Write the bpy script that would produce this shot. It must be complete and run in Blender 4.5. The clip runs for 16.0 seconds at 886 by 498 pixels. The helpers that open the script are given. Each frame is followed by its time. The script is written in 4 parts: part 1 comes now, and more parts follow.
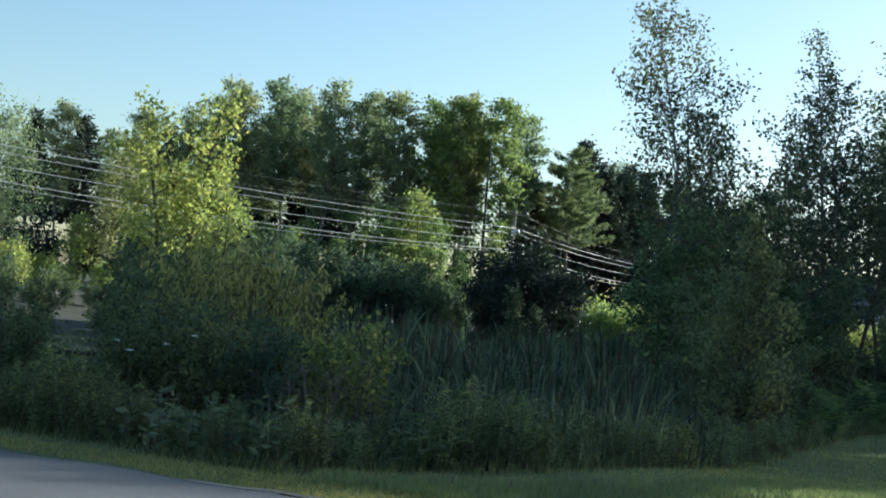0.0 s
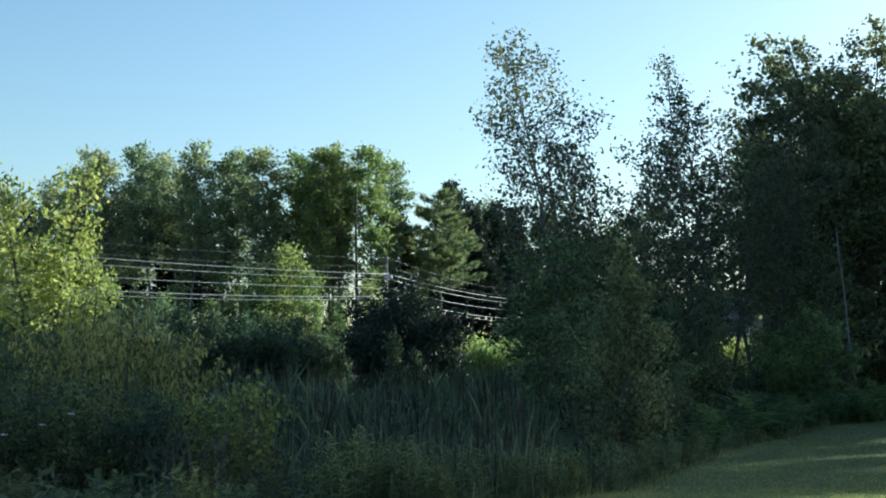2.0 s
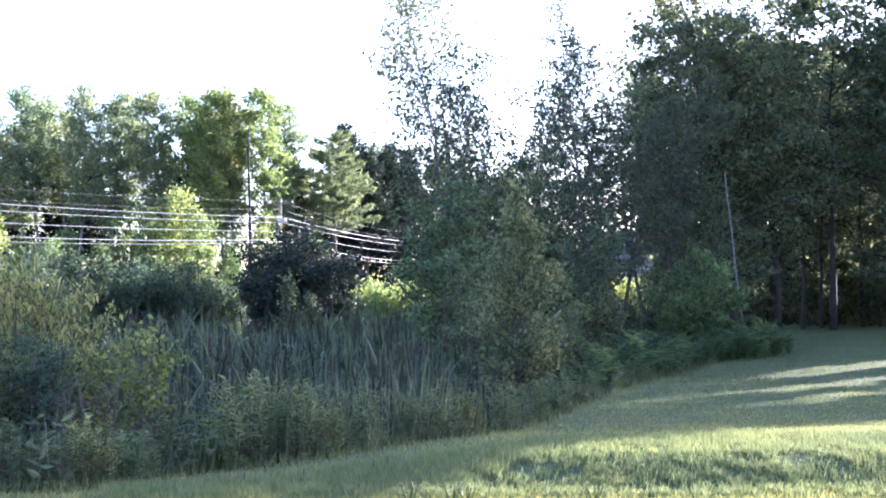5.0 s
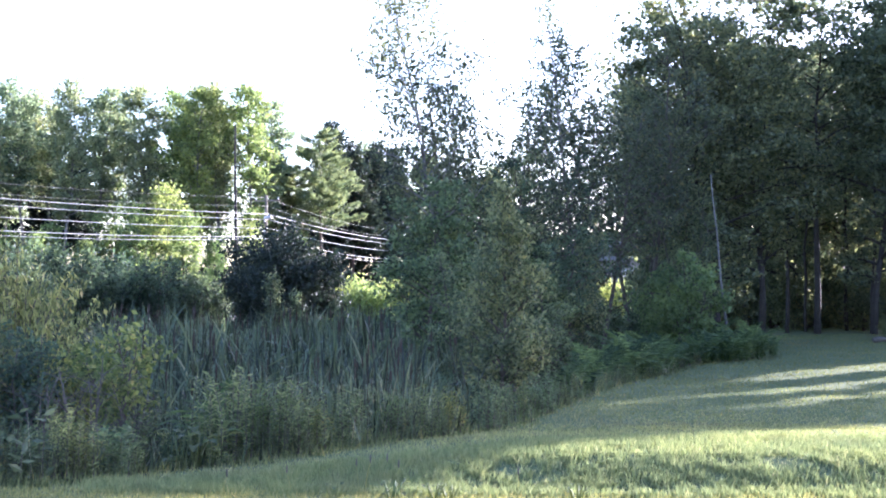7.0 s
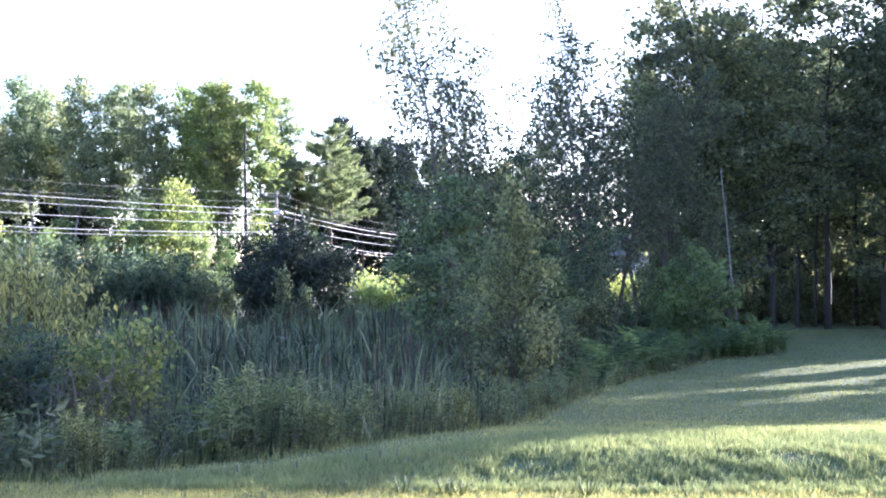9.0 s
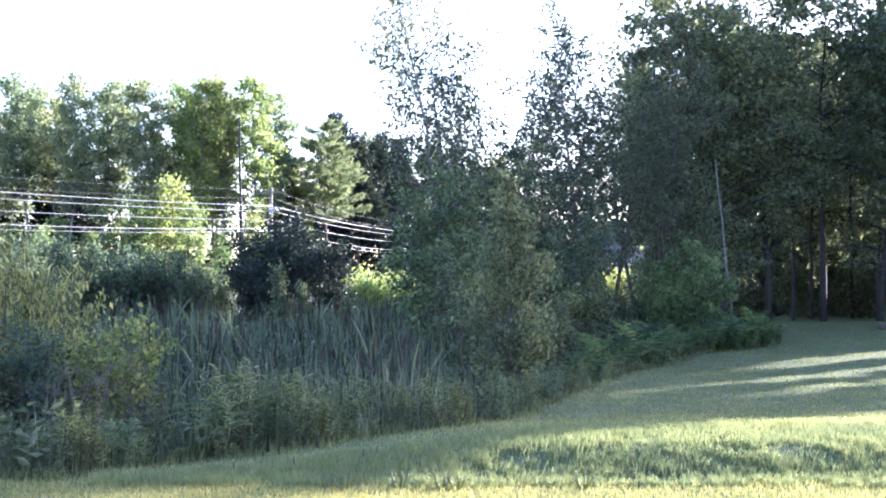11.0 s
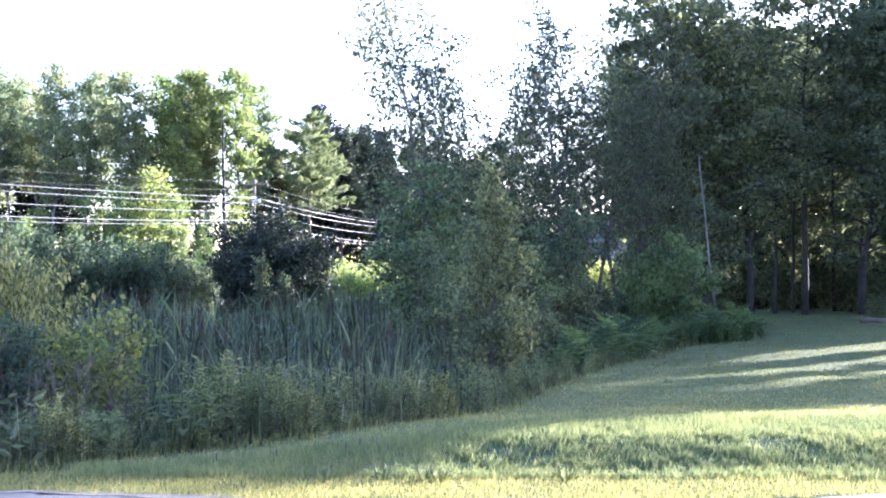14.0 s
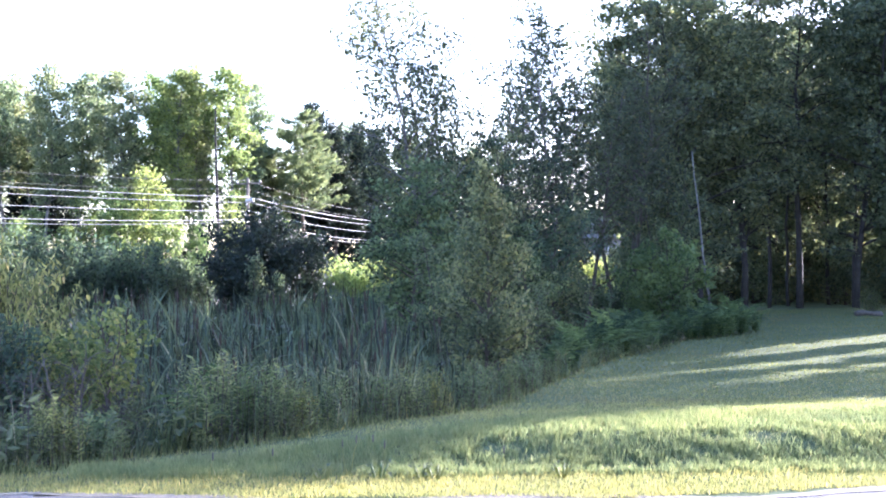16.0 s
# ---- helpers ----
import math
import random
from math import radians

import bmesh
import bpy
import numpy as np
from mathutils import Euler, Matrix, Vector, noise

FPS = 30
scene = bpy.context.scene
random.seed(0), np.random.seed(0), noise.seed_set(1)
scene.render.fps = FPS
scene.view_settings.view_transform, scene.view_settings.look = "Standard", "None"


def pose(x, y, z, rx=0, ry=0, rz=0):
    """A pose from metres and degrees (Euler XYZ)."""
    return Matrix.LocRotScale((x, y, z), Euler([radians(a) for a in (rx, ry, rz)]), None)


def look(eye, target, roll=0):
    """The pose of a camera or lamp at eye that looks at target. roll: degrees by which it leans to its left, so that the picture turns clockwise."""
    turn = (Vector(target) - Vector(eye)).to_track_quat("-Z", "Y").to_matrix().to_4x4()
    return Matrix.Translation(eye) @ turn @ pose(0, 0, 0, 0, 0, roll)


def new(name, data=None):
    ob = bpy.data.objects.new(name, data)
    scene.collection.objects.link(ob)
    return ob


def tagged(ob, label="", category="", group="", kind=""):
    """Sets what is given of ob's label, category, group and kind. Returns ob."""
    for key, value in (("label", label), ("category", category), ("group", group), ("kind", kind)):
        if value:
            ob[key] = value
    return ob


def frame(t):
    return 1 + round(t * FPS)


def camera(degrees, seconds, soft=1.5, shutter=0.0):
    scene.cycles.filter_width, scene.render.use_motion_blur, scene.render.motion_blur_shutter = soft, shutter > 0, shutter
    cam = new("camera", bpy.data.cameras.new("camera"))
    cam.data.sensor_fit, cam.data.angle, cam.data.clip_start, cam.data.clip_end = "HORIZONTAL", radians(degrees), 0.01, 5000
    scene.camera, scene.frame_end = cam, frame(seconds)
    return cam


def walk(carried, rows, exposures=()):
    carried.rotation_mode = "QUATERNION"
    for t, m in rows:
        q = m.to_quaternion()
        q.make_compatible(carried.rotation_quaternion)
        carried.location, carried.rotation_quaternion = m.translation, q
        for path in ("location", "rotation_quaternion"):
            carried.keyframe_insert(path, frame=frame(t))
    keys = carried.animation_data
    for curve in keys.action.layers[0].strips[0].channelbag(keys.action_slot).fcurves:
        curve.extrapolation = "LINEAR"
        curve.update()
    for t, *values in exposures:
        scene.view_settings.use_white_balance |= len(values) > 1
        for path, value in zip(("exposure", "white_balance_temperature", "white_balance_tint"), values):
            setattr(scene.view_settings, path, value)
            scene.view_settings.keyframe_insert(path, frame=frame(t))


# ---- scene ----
cam = camera(36.0, 16.0, soft=1.9)
walk(cam, [
    (0.0, pose(0, 0, 1.6, 92.275, -6.015, 10.210)),
    (0.5, pose(0, 0, 1.6, 91.433, -4.599, 9.977)),
    (1.0, pose(0, 0, 1.6, 92.646, -3.887, 9.071)),
    (1.5, pose(0, 0, 1.6, 94.994, -3.561, 5.636)),
    (2.0, pose(0, 0, 1.6, 94.517, -0.494, 5.165)),
    (2.5, pose(0, 0, 1.6, 92.740, -1.913, 4.261)),
    (3.0, pose(0, 0, 1.6, 92.246, -1.424, 3.167)),
    (3.5, pose(0, 0, 1.6, 92.239, -0.314, 2.406)),
    (4.0, pose(0, 0, 1.6, 92.327, -0.631, 1.666)),
    (4.5, pose(0, 0, 1.6, 92.200, 0.596, 1.197)),
    (5.0, pose(0, 0, 1.6, 92.113, 0.165, 0.765)),
    (7.5, pose(0, 0, 1.6, 92.053, -0.580, 0.178)),
    (8.0, pose(0, 0, 1.6, 91.964, -0.799, 0.297)),
    (8.5, pose(0, 0, 1.6, 91.915, -1.340, 0.369)),
    (9.0, pose(0, 0, 1.6, 91.877, -0.513, 0.550)),
    (11.5, pose(0, 0, 1.6, 91.520, -0.070, 0.341)),
    (12.0, pose(0, 0, 1.6, 91.378, -0.059, 0.207)),
    (12.5, pose(0, 0, 1.6, 91.401, -0.000, -0.000)),
    (13.0, pose(0, 0, 1.6, 91.376, -0.004, -0.181)),
    (13.5, pose(0, 0, 1.6, 91.407, -0.028, -0.248)),
    (14.0, pose(0, 0, 1.6, 91.357, -0.251, -0.332)),
    (14.5, pose(0, 0, 1.6, 91.384, -0.356, -0.390)),
    (15.0, pose(0, 0, 1.6, 91.378, -0.590, -0.570)),
    (15.5, pose(0, 0, 1.6, 91.307, -0.638, -0.782)),
    (16.0, pose(0, 0, 1.6, 91.247, 0.342, -0.559)),
], exposures=[
    (0.0, 0.88, 5300, 0), (0.4, 1.82, 5050, 6), (0.8, 1.82, 5050, 6), (1.2, 1.62, 5150, 6), (1.6, 1.07, 5250, 3), (2.1, 0.80, 5150, -3), (2.5, 1.29, 5300, 5),
    (3.0, 1.92, 5250, 19), (3.5, 2.27, 5200, 23), (4.2, 2.47, 5200, 25), (5.0, 2.67, 5200, 31), (9.0, 2.77, 5200, 31), (12.0, 2.87, 5200, 31), (16.0, 2.92, 5200, 31)])

# ---- sky and sun ----
SUN_AZ, SUN_EL = 46.0, 16.0
world = bpy.data.worlds.new("sky")
scene.world = world
world.use_nodes = True
wn = world.node_tree.nodes
sky = wn.new("ShaderNodeTexSky")
sky.sky_type = "NISHITA"
sky.sun_disc = False
sky.sun_elevation, sky.sun_rotation = radians(SUN_EL), radians(SUN_AZ)
sky.air_density, sky.dust_density, sky.ozone_density = 1.0, 1.1, 0.6
wn["Background"].inputs["Strength"].default_value = 0.096
world.node_tree.links.new(sky.outputs[0], wn["Background"].inputs["Color"])
sun_dir = Vector((math.sin(radians(SUN_AZ)) * math.cos(radians(SUN_EL)),
                  math.cos(radians(SUN_AZ)) * math.cos(radians(SUN_EL)), math.sin(radians(SUN_EL))))
sun = new("sun", bpy.data.lights.new("sun", "SUN"))
sun.data.energy, sun.data.angle, sun.data.color = 5.0, radians(0.53), (1.0, 0.9, 0.74)
sun.matrix_world = look(sun_dir * 200, (0, 0, 0))
scene.view_settings.exposure = 0.0


# ---- materials ----
def material(name):
    m = bpy.data.materials.new(name)
    m.use_nodes = True
    nt = m.node_tree
    return m, nt, nt.nodes["Principled BSDF"], nt.nodes["Material Output"]


def noise_node(nt, scale, detail=4.0, coord="Object"):
    tc = nt.nodes.new("ShaderNodeTexCoord")
    n = nt.nodes.new("ShaderNodeTexNoise")
    n.inputs["Scale"].default_value, n.inputs["Detail"].default_value = scale, detail
    nt.links.new(tc.outputs[coord], n.inputs["Vector"])
    return n


def ramp_node(nt, fac, stops):
    r = nt.nodes.new("ShaderNodeValToRGB")
    while len(r.color_ramp.elements) < len(stops):
        r.color_ramp.elements.new(0.5)
    for e, (p, c) in zip(r.color_ramp.elements, stops):
        e.position, e.color = p, (*c, 1)
    nt.links.new(fac, r.inputs["Fac"])
    return r


def mixed(nt, a, b, fac, mode="MIX"):
    m = nt.nodes.new("ShaderNodeMix")
    m.data_type, m.blend_type = "RGBA", mode
    for sock, v in ((m.inputs[0], fac), (m.inputs[6], a), (m.inputs[7], b)):
        if hasattr(v, "is_output"):
            nt.links.new(v, sock)
        elif isinstance(v, (int, float)):
            sock.default_value = v
        else:
            sock.default_value = (*v, 1)
    return m.outputs[2]


def leaf_material(name, dark, light, rare=None, rough=0.55, sheen=0.3, through_light=0.45, glow=2.2, vary=(1.0, 1.0), dry=None):
    """A leaf: each one takes its own tone, and light passes through it."""
    m, nt, bsdf, out = material(name)
    geo, info = nt.nodes.new("ShaderNodeNewGeometry"), nt.nodes.new("ShaderNodeObjectInfo")
    stops = [(0.0, dark), (0.75, light)] + ([(0.93, light), (1.0, rare)] if rare else [])
    col = ramp_node(nt, geo.outputs["Random Per Island"], stops).outputs[0]
    tone = ramp_node(nt, info.outputs["Random"], [(0.0, (0.75 * vary[0], 0.85 * vary[0], 0.85 * vary[0])), (1.0, (1.2 * vary[1], 1.1 * vary[1], 0.9 * vary[1]))]).outputs[0]
    col = mixed(nt, col, tone, 1.0, "MULTIPLY")
    patch = ramp_node(nt, noise_node(nt, 0.9, 2).outputs[0], [(0.3, (0.8, 0.85, 0.9)), (0.7, (1.15, 1.1, 1.0))]).outputs[0]
    col = mixed(nt, col, patch, 1.0, "MULTIPLY")
    if dry:
        worn = ramp_node(nt, noise_node(nt, 0.32, 5).outputs[0], [(0.56, (0, 0, 0)), (0.74, (0.7, 0.7, 0.7))]).outputs[0]
        col = mixed(nt, col, dry, worn)
    nt.links.new(col, bsdf.inputs["Base Color"])
    bsdf.inputs["Roughness"].default_value = rough
    bsdf.inputs["Specular IOR Level"].default_value = sheen
    tr = nt.nodes.new("ShaderNodeBsdfTranslucent")
    nt.links.new(mixed(nt, col, (glow * 1.02, glow, glow * 0.68), 1.0, "MULTIPLY"), tr.inputs["Color"])
    mx = nt.nodes.new("ShaderNodeMixShader")
    mx.inputs[0].default_value = through_light
    nt.links.new(bsdf.outputs[0], mx.inputs[1])
    nt.links.new(tr.outputs[0], mx.inputs[2])
    nt.links.new(mx.outputs[0], out.inputs["Surface"])
    return m


def rough_material(name, c1, c2, scale, rough=0.9, bump=0.3, fine=40.0, metal=0.0, stretch=None, sheen=0.5):
    m, nt, bsdf, out = material(name)
    bsdf.inputs["Specular IOR Level"].default_value = sheen
    a, b = noise_node(nt, scale, 5), noise_node(nt, fine, 6)
    if stretch:
        mp = nt.nodes.new("ShaderNodeMapping")
        mp.inputs["Scale"].default_value = stretch
        tc = nt.nodes.new("ShaderNodeTexCoord")
        nt.links.new(tc.outputs["Object"], mp.inputs["Vector"])
        nt.links.new(mp.outputs[0], b.inputs["Vector"])
    col = ramp_node(nt, a.outputs[0], [(0.3, c1), (0.7, c2)]).outputs[0]
    grain = ramp_node(nt, b.outputs[0], [(0.3, (0.7, 0.7, 0.7)), (0.7, (1.25, 1.25, 1.25))]).outputs[0]
    nt.links.new(mixed(nt, col, grain, 1.0, "MULTIPLY"), bsdf.inputs["Base Color"])
    bsdf.inputs["Roughness"].default_value, bsdf.inputs["Metallic"].default_value = rough, metal
    bp = nt.nodes.new("ShaderNodeBump")
    bp.inputs["Strength"].default_value, bp.inputs["Distance"].default_value = bump, 0.02
    nt.links.new(b.outputs[0], bp.inputs["Height"])
    nt.links.new(bp.outputs[0], bsdf.inputs["Normal"])
    return m


M_GROUND = rough_material("turf_soil", (0.095, 0.125, 0.064), (0.145, 0.162, 0.083), 0.6, 1.0, 0.25, 30, sheen=0.05)
M_MARSH = rough_material("marsh_soil", (0.03, 0.032, 0.016), (0.06, 0.055, 0.03), 0.8, 0.95, 0.5, 12)
M_ASPHALT = rough_material("asphalt", (0.135, 0.13, 0.13), (0.2, 0.19, 0.185), 0.7, 0.9, 0.5, 120, sheen=0.2)
M_GRAVEL = rough_material("gravel", (0.15, 0.13, 0.1), (0.27, 0.235, 0.185), 1.5, 0.95, 0.8, 45)
M_BARK = rough_material("bark", (0.07, 0.058, 0.045), (0.14, 0.12, 0.1), 3.0, 0.95, 0.8, 14, stretch=(3, 3, 0.6))
M_GREYBARK = rough_material("grey_bark", (0.1, 0.095, 0.09), (0.24, 0.22, 0.2), 1.5, 0.9, 0.5, 6, stretch=(1, 1, 5))
M_DARKBARK = rough_material("dark_bark", (0.025, 0.021, 0.019), (0.055, 0.048, 0.044), 3.0, 0.95, 0.8, 14, stretch=(3, 3, 0.6))
M_PINEBARK = rough_material("pine_bark", (0.1, 0.07, 0.05), (0.2, 0.15, 0.12), 3.0, 0.95, 0.8, 10, stretch=(3, 3, 0.7))
M_POLE = rough_material("weathered_pole_wood", (0.16, 0.13, 0.1), (0.26, 0.22, 0.18), 2.0, 0.9, 0.5, 20, stretch=(6, 6, 0.4))
M_CABLE = rough_material("cable_sheath", (0.32, 0.32, 0.32), (0.44, 0.44, 0.44), 3.0, 0.3, 0.05, 20)
M_WIRE = rough_material("bare_wire", (0.05, 0.05, 0.05), (0.09, 0.09, 0.09), 3.0, 0.5, 0.05, 20)
M_METAL = rough_material("galvanised_metal", (0.45, 0.46, 0.47), (0.6, 0.6, 0.6), 3.0, 0.45, 0.1, 20, metal=0.6)
M_SIDING = rough_material("grey_siding", (0.2, 0.18, 0.17), (0.28, 0.26, 0.24), 1.0, 0.8, 0.2, 8)
M_WHITE = rough_material("white_paint", (0.72, 0.72, 0.7), (0.82, 0.81, 0.79), 1.0, 0.6, 0.1, 12)
M_ROOF = rough_material("roof_shingle", (0.1, 0.095, 0.09), (0.17, 0.16, 0.15), 2.0, 0.9, 0.6, 14)
M_DEADWOOD = rough_material("dead_wood", (0.07, 0.06, 0.05), (0.16, 0.14, 0.12), 2.0, 0.95, 0.6, 12)
M_SEED = rough_material("cattail_seed_head", (0.04, 0.028, 0.02), (0.075, 0.052, 0.035), 6.0, 0.95, 0.4, 60)
M_GLASS, _nt, _b, _o = material("window_glass")
_b.inputs["Base Color"].default_value = (0.03, 0.035, 0.04, 1)
_b.inputs["Roughness"].default_value = 0.08

# far leaf colour is lightened and blued to carry the haze
L_HAZEFAR = leaf_material("hazed_far_leaf", (0.085, 0.116, 0.088), (0.225, 0.25, 0.18), through_light=0.5, glow=2.4)
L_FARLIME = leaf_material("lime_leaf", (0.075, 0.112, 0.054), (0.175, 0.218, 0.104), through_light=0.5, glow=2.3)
L_PINE = leaf_material("pine_needles", (0.085, 0.115, 0.076), (0.19, 0.222, 0.142), rough=0.6, through_light=0.4, glow=2.1)
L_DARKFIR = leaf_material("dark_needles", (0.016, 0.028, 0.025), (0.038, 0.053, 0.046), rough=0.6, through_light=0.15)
L_WOOD = leaf_material("maple_leaf", (0.044, 0.06, 0.044), (0.148, 0.172, 0.118), (0.23, 0.22, 0.11), through_light=0.42, glow=2.3)
L_BIRCH = leaf_material("birch_leaf", (0.03, 0.042, 0.033), (0.088, 0.106, 0.082), (0.17, 0.155, 0.085))
L_ALDER = leaf_material("poplar_leaf", (0.038, 0.055, 0.041), (0.155, 0.185, 0.126), (0.21, 0.215, 0.12))
L_WILLOW = leaf_material("willow_leaf", (0.055, 0.071, 0.038), (0.285, 0.3, 0.16), (0.38, 0.31, 0.21), sheen=0.15)
L_LIME = leaf_material("yellow_green_leaf", (0.13, 0.178, 0.066), (0.275, 0.315, 0.135), (0.40, 0.37, 0.16))
L_SHRUB = leaf_material("shrub_leaf", (0.025, 0.039, 0.032), (0.1, 0.135, 0.096))
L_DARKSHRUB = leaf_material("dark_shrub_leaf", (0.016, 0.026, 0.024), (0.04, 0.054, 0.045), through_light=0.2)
L_FERN = leaf_material("fern_frond", (0.032, 0.052, 0.032), (0.17, 0.21, 0.122))
L_FROND = leaf_material("single_frond", (0.055, 0.088, 0.05), (0.095, 0.14, 0.08), sheen=0.08, vary=(0.6, 1.3))
L_GOLDENROD = leaf_material("goldenrod_leaf", (0.038, 0.056, 0.03), (0.155, 0.185, 0.09), (0.25, 0.21, 0.09))
L_MILKWEED = leaf_material("milkweed_leaf", (0.055, 0.074, 0.048), (0.13, 0.155, 0.105), through_light=0.3)
L_WEED = leaf_material("weed_leaf", (0.018, 0.028, 0.018), (0.125, 0.15, 0.085), (0.21, 0.185, 0.09))
L_CATTAIL = leaf_material("cattail_leaf", (0.01, 0.016, 0.012), (0.118, 0.152, 0.106), (0.44, 0.39, 0.3), rough=0.45, sheen=0.35, through_light=0.3)
L_BUSH = leaf_material("bush_leaf", (0.075, 0.11, 0.052), (0.19, 0.235, 0.115))
L_SAPLING = leaf_material("sapling_leaf", (0.045, 0.07, 0.03), (0.17, 0.2, 0.085), (0.28, 0.26, 0.11))
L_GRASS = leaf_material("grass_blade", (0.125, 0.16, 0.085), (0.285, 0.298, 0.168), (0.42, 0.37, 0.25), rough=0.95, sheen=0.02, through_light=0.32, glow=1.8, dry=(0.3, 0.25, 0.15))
L_FARGRASS = leaf_material("far_lawn_blade", (0.085, 0.112, 0.06), (0.155, 0.18, 0.098), (0.25, 0.21, 0.13), rough=0.95, sheen=0.02, through_light=0.3, glow=1.8, dry=(0.2, 0.15, 0.085))
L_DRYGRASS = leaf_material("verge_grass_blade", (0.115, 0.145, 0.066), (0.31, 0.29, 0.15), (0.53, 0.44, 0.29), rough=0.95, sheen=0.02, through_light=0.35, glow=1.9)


# ---- plan ----
EDGE_X = np.array([-30.0, -8, -6.2, -5, -4.2, -3.4, -2.95, -2.3, -1.6, -1.06, -0.5, 0.1, 0.8, 1.8, 2.6, 4.6, 6.3, 9.4, 12, 40])
EDGE_Y = np.array([14.0, 12.2, 11.85, 11.7, 11.55, 11.6, 11.85, 12.6, 13.15, 13.6, 14.2, 15.1, 16.9, 20.4, 23.4, 29.0, 32.7, 40.8, 60, 75])
ROAD_X = np.array([-120.0, -30, -6, -4.7, -3.3, -2.15, -1, 1.7, 2.7, 3.5, 8, 30, 120])
ROAD_Y = np.array([12.0, 11.4, 10.65, 10.55, 10.28, 10.12, 9.95, 9.88, 10.05, 10.22, 10.5, 11.1, 12.0])
ROAD2 = np.array([(-95.0, -35), (-48, 46), (-33, 72), (-14.5, 106), (-4, 156), (4, 260)])


def smooth(v):
    v = np.clip(v, 0, 1)
    return v * v * (3 - 2 * v)


def road2_distance(x, y):
    best = np.full(np.shape(x), 1e9)
    for a, b in zip(ROAD2[:-1], ROAD2[1:]):
        d = b - a
        s = np.clip(((x - a[0]) * d[0] + (y - a[1]) * d[1]) / (d @ d), 0, 1)
        best = np.minimum(best, np.hypot(x - a[0] - s * d[0], y - a[1] - s * d[1]))
    return best


def height(x, y):
    """The ground: a flat lawn that rises to the wood, a wet hollow, and the bank of the far road."""
    x, y = np.asarray(x, float), np.asarray(y, float)
    edge = np.interp(x, EDGE_X, EDGE_Y)
    rise = 0.45 * smooth((y - 16) / 32) * smooth((x - 1) / 11)
    dip = -0.75 * smooth((y - edge - 0.2) / 5.0) * smooth((16 - x) / 10)
    dip = dip * smooth((road2_distance(x, y) - 4.5) / 9)
    dip = dip * smooth((130 - y) / 40)
    berm = 0.22 * smooth((x + 2.5) / 4) * smooth((y - 11.3) / 1.0) * (1 - smooth((y - 13.2) / 5))
    z = rise + dip + berm
    z = z + 0.03 * np.sin(x * 0.9 + 1) * np.sin(y * 0.7) * smooth((y - 11) / 3) * smooth((200 - y) / 50)
    return np.where(y < np.interp(x, ROAD_X, ROAD_Y) - 0.05, -0.03, z)


def h1(x, y):
    return float(height(x, y))


def spot(bearing, y):
    return y * math.tan(radians(bearing)), y


# ---- mesh helpers ----
def mesh_of(name, verts, faces, mat, smooth_shade=False):
    me = bpy.data.meshes.new(name)
    me.from_pydata(np.asarray(verts).tolist(), [], faces if isinstance(faces, list) else faces.tolist())
    me.materials.append(mat)
    if smooth_shade:
        me.polygons.foreach_set("use_smooth", [True] * len(me.polygons))
    me.update()
    return me


def part(name, me, parent, label=""):
    ob = new(name, me)
    ob.parent = parent
    return tagged(ob, label) if label else ob


def part_bm(name, bm, mat, parent=None, label=""):
    me = bpy.data.meshes.new(name)
    bm.to_mesh(me)
    bm.free()
    me.materials.append(mat)
    ob = new(name, me)
    ob.parent = parent
    return tagged(ob, label) if label else ob


def tube(path, radii, n=6):
    """A tapered tube round a path: vertices and faces."""
    path, radii = np.asarray(path, float), np.asarray(radii, float)
    d = np.gradient(path, axis=0)
    d /= np.linalg.norm(d, axis=1)[:, None] + 1e-9
    ref = np.where(np.abs(d[:, 2:3]) > 0.9, np.array([[1.0, 0, 0]]), np.array([[0, 0, 1.0]]))
    a = np.cross(d, ref)
    a /= np.linalg.norm(a, axis=1)[:, None] + 1e-9
    b = np.cross(d, a)
    ang = np.arange(n) * 2 * math.pi / n
    v = path[:, None] + radii[:, None, None] * (np.cos(ang)[None, :, None] * a[:, None] + np.sin(ang)[None, :, None] * b[:, None])
    f = []
    for i in range(len(path) - 1):
        for k in range(n):
            f.append([i * n + k, i * n + (k + 1) % n, (i + 1) * n + (k + 1) % n, (i + 1) * n + k])
    f.append(list(range(n))[::-1])
    f.append([(len(path) - 1) * n + k for k in range(n)])
    return v.reshape(-1, 3), f


def rooted(soup, each):
    """Join the feet of the stalks in one root crown; each: vertices a stalk."""
    feet = list(range(0, soup.n, each))
    top = np.concatenate(soup.v)
    c = soup.n
    soup.v.append(np.array([[top[feet, 0].mean(), top[feet, 1].mean(), -0.05]]))
    soup.n += 1
    soup.f += [[c, i, i + 1] for i in feet]
    return soup


class Soup:
    def __init__(self):
        self.v, self.f, self.n = [], [], 0

    def add(self, v, f):
        self.v.append(np.asarray(v))
        self.f += [[i + self.n for i in q] for q in f]
        self.n += len(v)

    def mesh(self, name, mat, shade=True):
        return mesh_of(name, np.concatenate(self.v), self.f, mat, shade)


def unit(v):
    return v / (np.linalg.norm(v, axis=-1, keepdims=True) + 1e-9)


